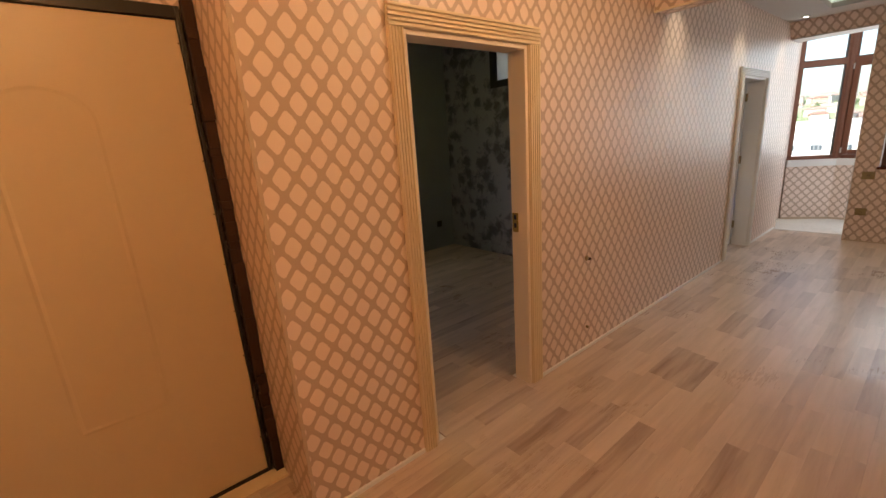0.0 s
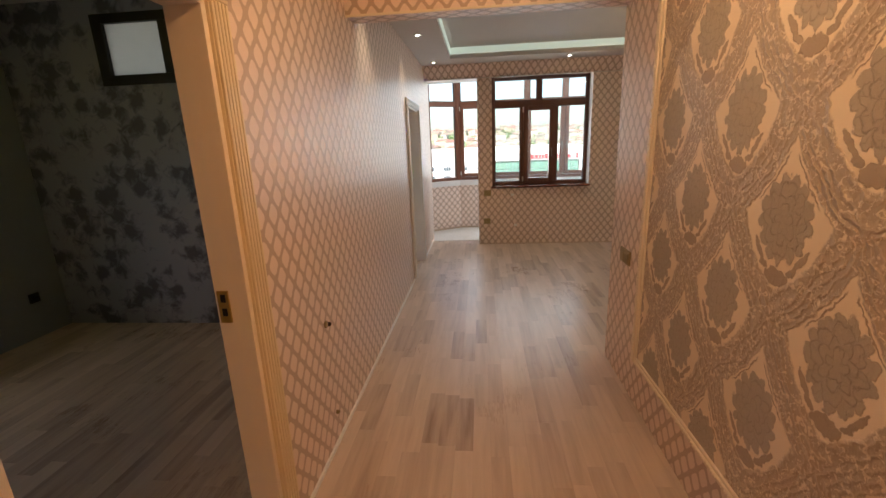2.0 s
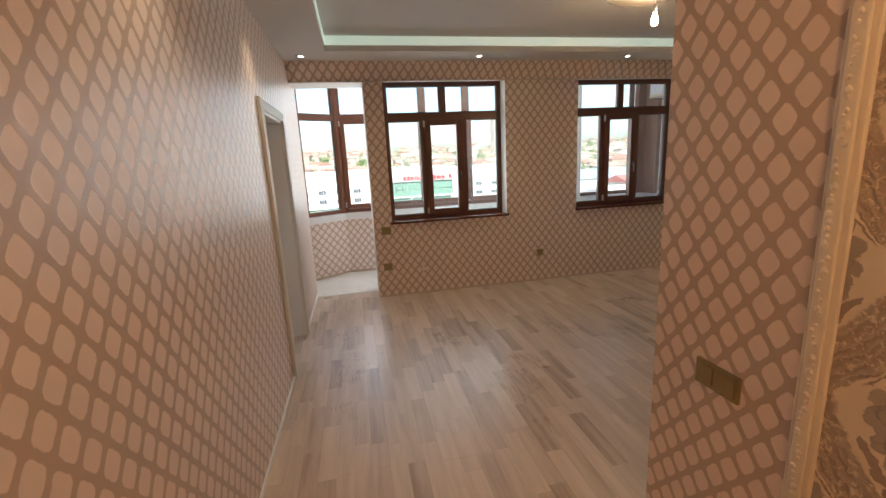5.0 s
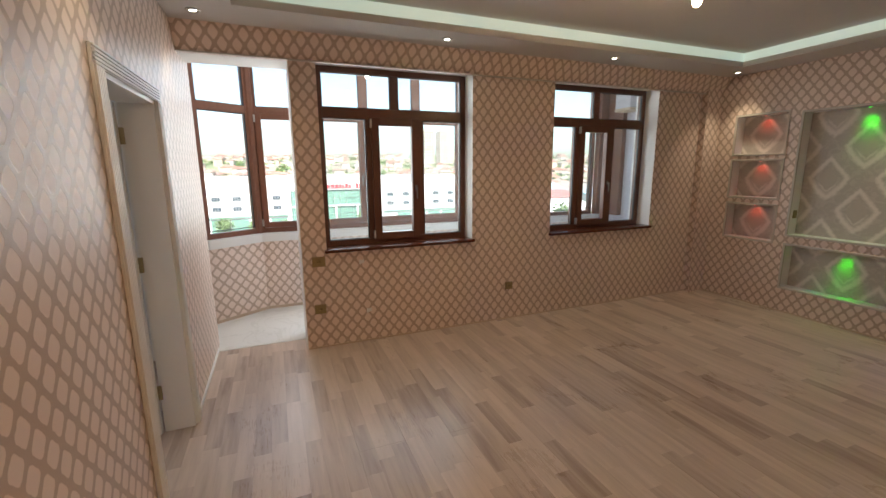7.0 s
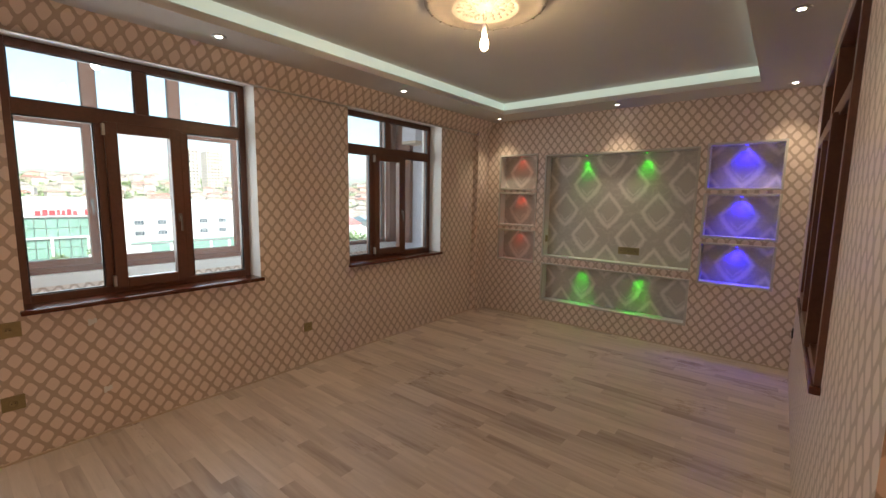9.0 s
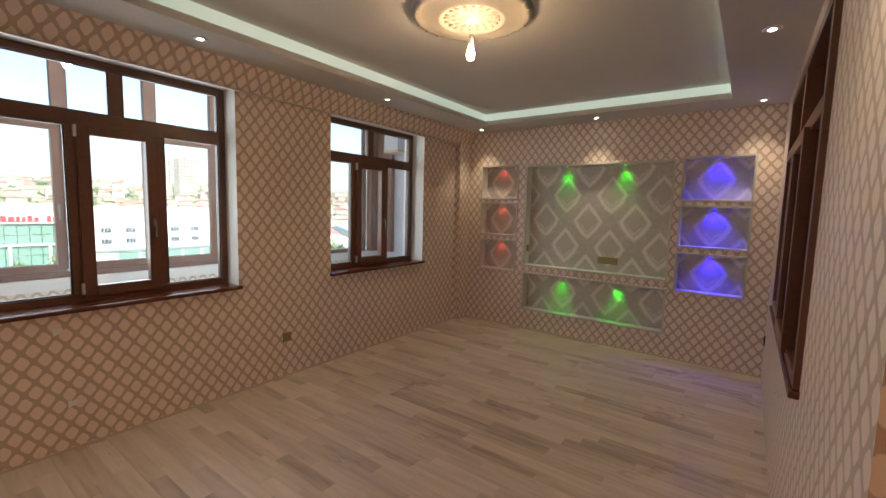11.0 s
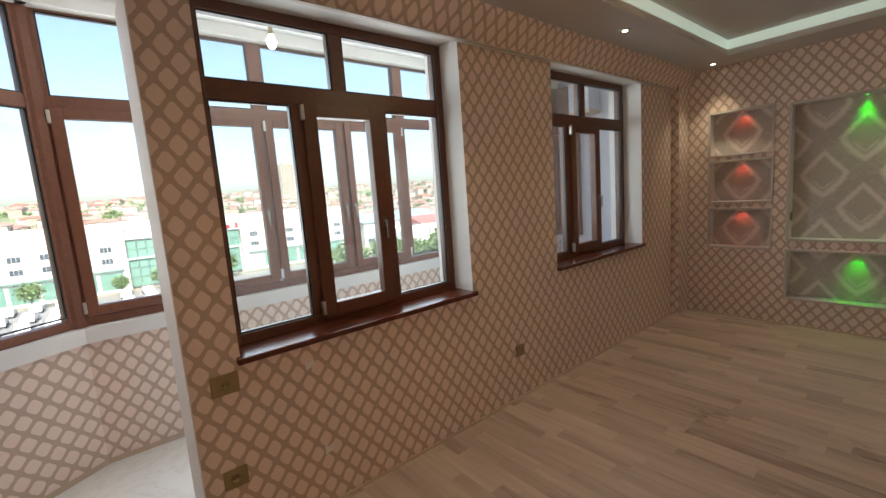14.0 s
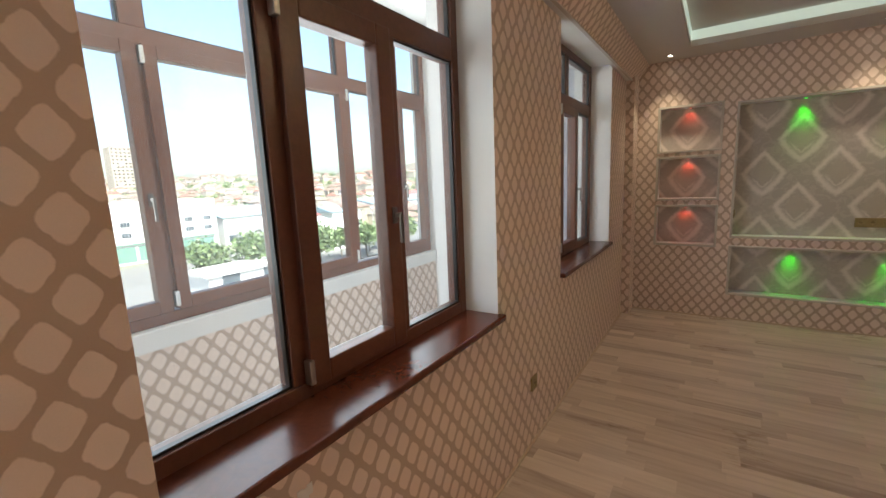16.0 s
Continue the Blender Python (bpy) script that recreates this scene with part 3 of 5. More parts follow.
# slab overhead is never in view; it stops sun entering rooms and balcony
box("sun_stop_slab", (-0.85, YN - 0.2, 2.9), (9.9, 5.2, 3.1), "white", label="unseen slab above the flat, added to keep the sun out", kind="structure")
box("facade_below", (-0.85, YN - 0.2, -14), (9.75, 5.2, -0.3), "whiteb", label="lower storeys of the building", kind="structure")

# bedroom behind the first doorway
# the north opening lies out of view, added to let some daylight in
wall("bedroom_wall_north", "y", 5.03, 5.18, 0.4, 5.4, 0, 2.9, [(2.0, 3.0, 1.0, 2.15)], ("bedwall", "white", "white"), "plain grey bedroom wall")
wall("bedroom_wall_east", "x", 5.2, 5.35, 2.0, 5.03, 0, 2.9, [(3.05, 4.15, 2.12, 2.66)], ("floral", "white", "white"), "dark floral wallpapered bedroom wall with a high window")
box("bedroom_wall_west", (1.75, 2.55, 0), (1.9, 5.03, 2.9), "bedwall", label="plain grey bedroom wall", kind="structure")
box("bedroom_ceiling", (1.9, 2.0, 2.78), (5.2, 5.03, 2.9), "ceiling", label="bedroom ceiling", kind="structure")
ring = turned("ceiling_ring_light", [(0.32, -0.02), (0.44, -0.02), (0.45, 0.0), (0.45, 0.05), (0.32, 0.05)], "yellow", (3.84, 3.79, 2.73), label="dim yellow round ceiling lamp", seg=40)
tagged(ring, category="ceiling lamp")

# the room behind the second doorway
# unseen opening, added so daylight reaches the open door and the high pane
wall("back_room_wall_north", "y", 4.2, 4.35, 5.35, 8.62, 0, 2.9, [(5.45, 7.6, 0.9, 2.68)], ("white", "white", "white"), "white wall with an unseen opening added to light the room behind")
box("back_room_wall_east", (8.47, 2.0, 0), (8.62, 4.2, 2.9), "white", label="white wall of the room behind", kind="structure")
box("back_room_ceiling", (5.35, 2.0, 2.7), (8.47, 4.2, 2.9), "ceiling", label="white ceiling of the room behind", kind="structure")
# the dark room behind the inner window
box("kitchen_wall_south", (-0.7, YN - 0.2, 0), (4.5, YN, 2.9), "white", label="wall of the dark room", kind="structure")
box("kitchen_ceiling", (-0.7, YN, 2.7), (4.5, 0.0, 2.9), "ceiling", label="ceiling of the dark room", kind="structure")

# balcony
BP = [(9.27, 1.95), (9.60, 1.44), (9.60, -2.02)]
OUTZ, OUTT, OUTTOP = 0.915, 2.235, 2.80
box("balcony_floor", (8.46, -3.7, -0.25), (9.75, 2.2, 0.004), "marble", label="pale marble balcony floor", kind="structure")
box("balcony_ceiling", (8.53, -3.7, 2.83), (9.8, 2.2, 2.9), "white", label="white balcony ceiling", kind="structure")
box("balcony_wall_side", (8.47, 1.95, 0.004), (9.30, 2.1, 2.84), "lattice", label="lattice wallpapered balcony side wall", kind="structure")
box("balcony_wall_end", (8.53, -3.7, 0.004), (9.8, -3.5, 2.84), "lilac", label="lilac rendered balcony end wall", kind="structure")


def run_wall(name, a, b, z0, z1, thick, mat, label, out=0.0):
    a, b = Vector((*a, 0)), Vector((*b, 0))
    d = (b - a).normalized()
    n = Vector((-d.y, d.x, 0))
    bm = bmesh.new()
    vs = []
    for z in (z0, z1):
        for p in (a + n * out, b + n * out, b + n * (out + thick), a + n * (out + thick)):
            vs.append(bm.verts.new((p.x, p.y, z)))
    for q in ((0, 1, 2, 3), (4, 5, 6, 7), (0, 1, 5, 4), (1, 2, 6, 5), (2, 3, 7, 6), (3, 0, 4, 7)):
        bm.faces.new([vs[i] for i in q])
    bmesh.ops.recalc_face_normals(bm, faces=bm.faces)
    return finish(name, bm, mat, label=label, kind="structure")


run_wall("balcony_parapet", BP[0], BP[1], 0.004, 0.80, 0.14, "lattice", "angled lattice wallpapered balcony parapet", -0.04)
run_wall("balcony_parapet", BP[1], (9.6, -3.5), 0.004, 0.80, 0.14, "lattice", "lattice wallpapered balcony parapet", -0.04)
run_wall("balcony_sill", BP[0], BP[1], 0.80, 0.895, 0.16, "white", "white painted balcony window sill", -0.06)
run_wall("balcony_sill", BP[1], (9.6, -3.5), 0.80, 0.895, 0.16, "white", "white painted balcony window sill", -0.06)
box("balcony_column", (9.48, -2.28, 0.004), (9.74, -2.03, 2.84), "white", label="white balcony column", kind="structure", bevel=0.004)

# ---- windows ----


def window(name, base, turn, frame_mat, w, z0, z1, bars, panes, sashes, label, depth=0.07, edge=0.05):
    """A window in its own plane: local x along, local z up, the room on local -y. bars: (x0, x1, z0, z1). panes: same.
    sashes: (x0, x1, z0, z1, stile, handle side or 0)."""
    root = thing(name, (0, 0, 0), label, "window", kind="structure")
    m = pose(*base, 0, 0, turn)

    def put(nm, boxes, mat, parent, bevel=0.004, lab=""):
        bm = bmesh.new()
        for x0, x1, y0, y1, za, zb in boxes:
            add_box(bm, (x0, y0, za), (x1, y1, zb), bevel)
        bmesh.ops.recalc_face_normals(bm, faces=bm.faces)
        bm.transform(m)
        return finish(nm, bm, mat, parent, lab)

    bs = [(0, edge, 0, depth, z0, z1), (w - edge, w, 0, depth, z0, z1), (edge, w - edge, 0, depth, z0, z0 + edge), (edge, w - edge, 0, depth, z1 - edge, z1)]
    put("window_frame", bs + [(a, b, 0.002, depth - 0.002, c, d) for a, b, c, d in bars], frame_mat, root)
    for a, b, c, d in panes:
        p = put("pane", [(a, b, 0.03, 0.036, c, d)], "glass", root, 0)
        p.visible_shadow = False
        put("glazing_bead", [(a, a + 0.008, 0.012, 0.03, c, d), (b - 0.008, b, 0.012, 0.03, c, d), (a + 0.008, b - 0.008, 0.012, 0.03, c, c + 0.008), (a + 0.008, b - 0.008, 0.012, 0.03, d - 0.008, d)], "black", root, 0)
    for a, b, c, d, st, side in sashes:
        s = put("sash", [(a, a + st, -0.022, 0.04, c, d), (b - st, b, -0.022, 0.04, c, d), (a + st, b - st, -0.022, 0.04, c, c + st), (a + st, b - st, -0.022, 0.04, d - st, d)], frame_mat, root, 0.006)
        p = put("pane", [(a + st, b - st, 0.012, 0.018, c + st, d - st)], "glass", s, 0)
        p.visible_shadow = False
        if side:
            hx = b - st / 2 if side > 0 else a + st / 2
            hz = (c + d) / 2 - 0.08
            put("handle", [(hx - 0.012, hx + 0.012, -0.030, -0.022, hz - 0.03, hz + 0.03), (hx - 0.006, hx + 0.006, -0.052, -0.030, hz - 0.008, hz + 0.008), (hx - 0.0065, hx + 0.0065, -0.060, -0.048, hz - 0.10, hz + 0.010)], "handle", s, 0.003, "grey metal turn handle")
            ox = a - 0.006 if side > 0 else b + 0.006
            for zz in (c + 0.02, d - 0.09):
                put("hinge", [(ox - 0.009, ox + 0.009, -0.034, -0.004, zz, zz + 0.075)], "chrome", s, 0.004, "pale metal hinge cover")
    return root


def room_window(name, ytop, label):
    """Local x runs towards -y from ytop."""
    w = 1.425
    zb, zt = 0.90, 2.478
    bars = [(0.05, w - 0.05, 2.045, 2.135), (0.665, 0.74, 2.135, zt - 0.05), (0.425, 0.485, zb + 0.05, 2.045), (0.92, 0.98, zb + 0.05, 2.045)]
    panes = [(0.05, 0.665, 2.135, zt - 0.05), (0.74, w - 0.05, 2.135, zt - 0.05), (0.05, 0.425, zb + 0.05, 2.045), (0.98, w - 0.05, zb + 0.05, 2.045)]
    return window(name, (8.37, ytop, 0), -90, "brown", w, zb, zt, bars, panes, [(0.475, 0.93, zb + 0.03, 2.06, 0.072, 1)], label, 0.07, 0.05)


room_window("window_1", 0.87, "dark brown framed window with a hinged middle sash above a polished sill")
room_window("window_2", -1.49, "dark brown framed window with a hinged middle sash near the niche wall")
for y0, y1 in ((-0.575, 0.888), (-2.952, -1.478)):
    box("window_sill", (8.165, y0, 0.872), (8.392, y1, 0.902), "sill", label="polished reddish brown window sill board", bevel=0.008, kind="structure")


def outer_window(name, a, b, posts, doubles, label):
    a, b = Vector(a), Vector(b)
    w = (b - a).length
    ang = math.degrees(math.atan2((b - a).y, (b - a).x))
    e = 0.055
    bars = [(e, w - e, OUTT - 0.04, OUTT + 0.04)]
    xs = [0.0] + posts + [w]
    panes = []
    for x in posts:
        half = 0.025 if xs.index(x) in doubles and xs.index(x) - 1 in doubles else 0.045
        bars += [(x - half, x + half, OUTZ + e, OUTT - 0.04), (x - 0.05, x + 0.05, OUTT + 0.04, OUTTOP - e)]
    sashes = []
    for i in range(len(xs) - 1):
        l, r = xs[i] + (e if i == 0 else 0.025), xs[i + 1] - (e if i == len(xs) - 2 else 0.025)
        panes.append((xs[i] + (e if i == 0 else 0.05), xs[i + 1] - (e if i == len(xs) - 2 else 0.05), OUTT + 0.04, OUTTOP - e))
        if i in doubles:
            sashes.append((l - 0.012, r + 0.012, OUTZ + e - 0.015, OUTT - 0.03, 0.06, doubles[i]))
        else:
            panes.append((l, r, OUTZ + e, OUTT - 0.04))
    return window(name, (a.x, a.y, 0), ang, "brown_out", w, OUTZ - 0.02, OUTTOP, bars, panes, sashes, label, 0.07, e)


outer_window("balcony_window_1", (9.27, 1.95), (9.60, 1.44), [], {}, "brown framed angled window of the balcony bay")
post = thing("balcony_corner_post", (9.62, 1.45, 0), "brown corner post between the balcony windows", "window post", kind="structure")
turned("post", [(0.062, 0.895), (0.062, 2.83)], "brown_out", (9.632, 1.452, 0), post, seg=10, smooth=False)
outer_window("balcony_window_2", (9.60, 1.44), (9.60, -2.03), [1.23, 1.89, 2.50, 3.05], {0: 1, 1: 1, 2: -1, 4: -1}, "long brown framed balcony glazing with posts, tone lifted for daylight")
outer_window("balcony_window_3", (9.60, -2.28), (9.60, -3.28), [], {}, "short brown framed balcony glazing, tone lifted for daylight")
box("balcony_lintel", (9.52, -3.5, 2.752), (9.597, 1.45, 2.83), "white", label="white balcony lintel", kind="structure")
run_wall("balcony_lintel_bay", BP[0], BP[1], 2.752, 2.83, 0.075, "white", "white lintel over the balcony bay", -0.078)

bm = bmesh.new()
for lo, hi in (((9.22, -3.498), (9.60, -3.42)), ((9.50, -3.42), (9.60, -3.282))):
    for za, zb in ((0.897, 2.19), (2.20, 2.75)):
        add_box(bm, (lo[0], lo[1], za), (hi[0], hi[1], zb), 0.006)
bmesh.ops.recalc_face_normals(bm, faces=bm.faces)
finish("balcony_end_panel", bm, "brown_out", label="brown boarded panel in the far corner of the balcony glazing", kind="structure")
shelf = thing("wall_box", (9.08, -3.38, 2.36), "lilac wall box with a tan lower edge on the lilac wall", "wall box")
box("body", (8.95, -3.498, 2.395), (9.215, -3.26, 2.74), "lilac", shelf, bevel=0.005)
box("lower_edge", (8.94, -3.499, 2.355), (9.22, -3.25, 2.393), "edgetrim", shelf, "tan lower edge", bevel=0.004)
for k, (a, b) in enumerate(((BP[0], BP[1]), (BP[1], (9.6, -3.5)))):
    run_wall("balcony_baseboard", a, b, 0.004, 0.035, 0.012, "edgetrim", "narrow tan skirting along the balcony parapet", -0.053)

# inner window on the wall by the hall
root = thing("window_inner", (4.6, -1.885, 0.89), "dark brown framed inner window with upright mullions and a sill", "window", kind="structure")
y0, y1, z0, z1 = -2.848, -0.922, 0.90, 2.438


def inner_bars(name, x0, x1, bars, parent):
    bm = bmesh.new()
    for ya, yb, za, zb in bars:
        add_box(bm, (x0, ya, za), (x1, yb, zb), 0.004)
    bmesh.ops.recalc_face_normals(bm, faces=bm.faces)
    return finish(name, bm, "brown", parent)


inner_bars("window_frame", 4.58, 4.672, [(y0, y0 + .055, z0, z1), (y1 - .055, y1, z0, z1), (y0 + .055, y1 - .055, z0, z0 + .05), (y0 + .055, y1 - .055, z1 - .05, z1), (y0 + .055, y1 - .055, 1.975, 2.045), (-1.42, -1.365, z0 + .05, 1.975), (-1.925, -1.87, z0 + .05, 1.975), (-2.41, -2.355, z0 + .05, 1.975), (-1.92, -1.86, 2.045, z1 - .05)], root)
sash = inner_bars("sash", 4.64, 4.692, [(-1.935, -1.87, .93, 1.99), (-1.425, -1.36, .93, 1.99), (-1.87, -1.425, .93, .995), (-1.87, -1.425, 1.925, 1.99)], root)
box("pane", (4.65, -1.87, .995), (4.656, -1.425, 1.925), "glass", sash)
for a, b, c, d in ((y0 + .055, -2.41, .95, 1.975), (-2.355, -1.925, .95, 1.975), (-1.365, y1 - .055, .95, 1.975), (y0 + .055, -1.92, 2.045, 2.388), (-1.86, y1 - .055, 2.045, 2.388)):
    box("pane", (4.60, a, c), (4.606, b, d), "glass", root)
box("window_sill", (4.58, y0 - 0.02, 0.868), (4.685, y1 + 0.02, 0.899), "sill", root, bevel=0.006)
root = thing("window_high", (5.22, 3.6, 2.12), "small black framed high window in the bedroom", "window", kind="structure")
bm = bmesh.new()
for lo, hi in (((3.05, 2.12), (3.12, 2.66)), ((4.06, 2.12), (4.15, 2.66)), ((3.12, 2.12), (4.06, 2.20)), ((3.12, 2.59), (4.06, 2.66)), ((3.52, 2.20), (3.58, 2.59))):
    add_box(bm, (5.19, lo[0], lo[1]), (5.26, hi[0], hi[1]), 0.003)
bmesh.ops.recalc_face_normals(bm, faces=bm.faces)
finish("window_frame", bm, "black", root)
for a, b in ((3.12, 3.52), (3.58, 4.06)):
    box("pane", (5.225, a, 2.20), (5.229, b, 2.59), "frosted", root, "pale frosted pane")

# ---- doors ----


def casing(name, x0, x1, top, inner0, inner1, itop, mat, label):
    """A reeded casing round a doorway in the long wall."""
    root = thing(name, ((x0 + x1) / 2, YL, 0), label, "door casing", kind="structure")

    def reeds(nm, horizontal, a, b, lo, hi):
        bm = bmesh.new()
        n = 5
        step = (b - a) / n
        add_rect = add_box
        y = YL - 0.002
        if horizontal:
            add_rect(bm, (lo, y - 0.012, a), (hi, y, b), 0.002)
            for i in range(n):
                add_rect(bm, (lo, y - 0.022, a + i * step + 0.002), (hi, y - 0.012, a + (i + 1) * step - 0.004), 0.003)
        else:
            add_rect(bm, (a, y - 0.012, lo), (b, y, hi), 0.002)
            for i in range(n):
                add_rect(bm, (a + i * step + 0.002, y - 0.022, lo), (a + (i + 1) * step - 0.004, y - 0.012, hi), 0.003)
        bmesh.ops.recalc_face_normals(bm, faces=bm.faces)
        return finish(nm, bm, mat, root)

    reeds("casing_side", False, x0, inner0, 0.0, itop)
    reeds("casing_side", False, inner1, x1, 0.0, itop)
    reeds("casing_head", True, itop, top, x0, x1)
    bm = bmesh.new()
    t = 0.022
    deep = 1.955 if mat == "casing" else 2.004
    add_box(bm, (inner0, YL - 0.004, 0), (inner0 + t, deep, itop), 0.002)
    add_box(bm, (inner1 - t, YL - 0.004, 0), (inner1, deep, itop), 0.002)
    add_box(bm, (inner0 + t, YL - 0.004, itop - t), (inner1 - t, deep, itop), 0.002)
    bmesh.ops.recalc_face_normals(bm, faces=bm.faces)
    finish("jamb", bm, "jamb" if mat == "casing" else mat, root)
    return root


c1 = casing("door_casing_1", 2.183, 3.14, 2.08, 2.258, 3.05, 1.99, "casing", "cream reeded casing round the bedroom doorway")
box("strike_plate", (3.022, 1.905, 0.985), (3.029, 1.945, 1.10), "gold", c1, "brass strike plate", 0.001)
for z in (1.01, 1.06):
    box("latch_hole", (3.0212, 1.915, z), (3.0225, 1.933, z + 0.028), "black", c1)
c2 = casing("door_casing_2", 6.42, 7.385, 2.055, 6.51, 7.30, 1.98, "doorwhite", "white reeded casing round the second doorway")
door = thing("door_2", (7.275, 2.01, 0), "white door standing wide open into the next room", "door")
box("door_leaf", (7.235, 2.012, 0.008), (7.275, 2.77, 1.955), "doorwhite", door, bevel=0.003)
for z in (0.22, 1.02, 1.74):
    box("hinge", (7.268, 1.99, z), (7.28, 2.022, z + 0.09), "brass", door, "brass hinge", 0.002)

door = thing("entrance_door", (1.1, 2.30, 0), "cream panelled entrance door with a black frame", "door")
box("door_leaf", (0.62, 2.285, 0.02), (1.535, 2.345, 2.045), "entry", door, bevel=0.003)
bm = bmesh.new()
pts = [(-0.14, 0.55), (-0.14, 1.68)] + [(-0.14 * math.cos(a), 1.68 + 0.12 * math.sin(a)) for a in (math.pi * i / 14 for i in range(1, 14))] + [(0.14, 1.68), (0.14, 0.55)]
for (xa, za), (xb, zb) in zip(pts, pts[1:] + pts[:1]):
    d = Vector((xb - xa, 0, zb - za))
    n = Vector((-d.z, 0, d.x)).normalized() * 0.011
    a3, b3 = Vector((1.078 + xa, 2.285, za)), Vector((1.078 + xb, 2.285, zb))
    up = Vector((0, -0.003, 0))
    v = [bm.verts.new(p) for p in (a3 - n, b3 - n, b3 + up, a3 + up, a3 + n, b3 + n)]
    bm.faces.new((v[0], v[1], v[2], v[3]))
    bm.faces.new((v[3], v[2], v[5], v[4]))
bmesh.ops.recalc_face_normals(bm, faces=bm.faces)
finish("panel_moulding", bm, "entry", door)
bm = bmesh.new()
for lo, hi in (((0.56, 0.0), (0.62, 2.09)), ((1.537, 0.0), (1.553, 2.09)), ((0.62, 2.047), (1.537, 2.09)), ((0.62, -0.004), (1.537, 0.018))):
    add_box(bm, (lo[0], 2.27, lo[1]), (hi[0], 2.35, hi[1]), 0.002)
bmesh.ops.recalc_face_normals(bm, faces=bm.faces)
finish("door_frame", bm, "black", door)
bm = bmesh.new()
random.seed(5)
z = 0.0
while z < 2.1:
    h = random.uniform(0.03, 0.11)
    w = random.uniform(0.012, 0.05)
    add_box(bm, (1.554 + random.uniform(0, 0.008), 2.262 - w * 0.6, z), (1.5995, 2.30, min(z + h, 2.12)), 0.004)
    z += h
bmesh.ops.recalc_face_normals(bm, faces=bm.faces)
finish("foam_seal", bm, "foam", door, "ragged black foam sealing the door frame")
bm = bmesh.new()
for i in range(9):
    zz = 0.2 + i * 0.22
    add_box(bm, (1.528, 2.281, zz), (1.533, 2.286, zz + 0.005), 0.001)
bmesh.ops.recalc_face_normals(bm, faces=bm.faces)
finish("rivets", bm, "foam", door)
box("threshold", (0.5, 2.18, -0.004), (1.6, 2.27, 0.012), "casing", label="pale wooden threshold strip", kind="structure", bevel=0.003)
box("entrance_fill", (0.5, 2.35, 0), (1.6, 2.40, 2.9), "lattice", label="wall round the entrance door", kind="structure")
box("entrance_lintel", (0.5, 2.30, 2.09), (1.6, 2.35, 2.66), "lattice", label="wall above the entrance door", kind="structure")

# ---- damask panel in the hall ----
panel = thing("damask_panel", (2.2, YR, 1.4), "hall wall panel of beige damask wallpaper framed by cream moulding", "wall panel", kind="structure")
box("panel_paper", (-0.2, YR + 0.001, 0.29), (4.05, YR + 0.005, 2.50), "damask", panel, shift=(3.857, 1.633))
for nm, lo, hi in (("moulding_upright", (4.045, 0.262), (4.112, 2.56)), ("moulding_rail", (-0.2, 0.262), (4.045, 0.305)), ("moulding_rail", (-0.2, 2.50), (4.045, 2.56))):
    bm = bmesh.new()
    add_box(bm, (lo[0], YR, lo[1]), (hi[0], YR + 0.014, hi[1]), 0.004)
    if nm == "moulding_upright":
        add_box(bm, (lo[0] + 0.015, YR + 0.014, lo[1] + 0.01), (hi[0] - 0.015, YR + 0.024, hi[1] - 0.01), 0.005)
    else:
        add_box(bm, (lo[0], YR + 0.014, lo[1] + 0.012), (hi[0], YR + 0.024, hi[1] - 0.012), 0.005)
    bmesh.ops.recalc_face_normals(bm, faces=bm.faces)
    finish(nm, bm, "moulding", panel)

bm = bmesh.new()
bead = bmesh.new()
bmesh.ops.create_icosphere(bead, subdivisions=1, radius=0.008)
bv, bf = [v.co.copy() for v in bead.verts], [[v.index for v in f.verts] for f in bead.faces]
bead.free()
spots = [(4.079, 0.30 + 0.021 * i) for i in range(105)] + [(0.1 + 0.021 * i, 0.286) for i in range(188)] + [(0.1 + 0.021 * i, 2.53) for i in range(188)]
random.seed(4)
for px, pz in spots:
    sc = random.uniform(0.5, 1.25)
    px, pz = px + random.uniform(-0.007, 0.007), pz + random.uniform(-0.007, 0.007)
    vs = [bm.verts.new((px + v.x * sc, YR + 0.024 + v.y * 0.6, pz + v.z * sc * 1.1)) for v in bv]
    for f in bf:
        bm.faces.new([vs[q] for q in f])
finish("beading", bm, "moulding", panel, "row of small cream plaster beads", True)

# ---- niche frames and lamps ----


def niche_frame(a, b, c, d):
    root = thing("trim", ((a + b) / 2, YN, (c + d) / 2), "thin white moulding round a wall niche", "trim", kind="structure")
    t = 0.022
    for lo, hi in (((a - t, c - t), (a, d + t)), ((b, c - t), (b + t, d + t)), ((a, c - t), (b, c)), ((a, d), (b, d + t))):
        bm = bmesh.new()
        add_box(bm, (lo[0], YN - 0.01, lo[1]), (hi[0], YN + 0.012, hi[1]), 0.004)
        bmesh.ops.recalc_face_normals(bm, faces=bm.faces)
        finish("moulding", bm, "nichetrim", root)


for q in NICHES:
    niche_frame(*q)


def niche_lamp(x, z, mat, color, energy, word):
    root = thing("niche_spotlight", (x, YN - 0.07, z), "small recessed " + word + " spotlight in the top of a niche", "spotlight", word + " niche spotlights")
    turned("rim", [(0.014, -0.006), (0.022, -0.006), (0.024, 0.0), (0.014, 0.0)], "chrome", (x, YN - 0.07, z), root, seg=16)
    turned("lens", [(0.002, -0.013), (0.009, -0.010), (0.013, -0.004), (0.013, -0.001)], mat, (x, YN - 0.07, z), root, seg=12)
    lamp(word + "_niche_beam", "SPOT", (x, YN - 0.085, z - 0.022), energy, color, 0.012, (x, YN - 0.125, z - 0.3), {"green": 72, "blue": 105, "red": 125}[word], 1.0)


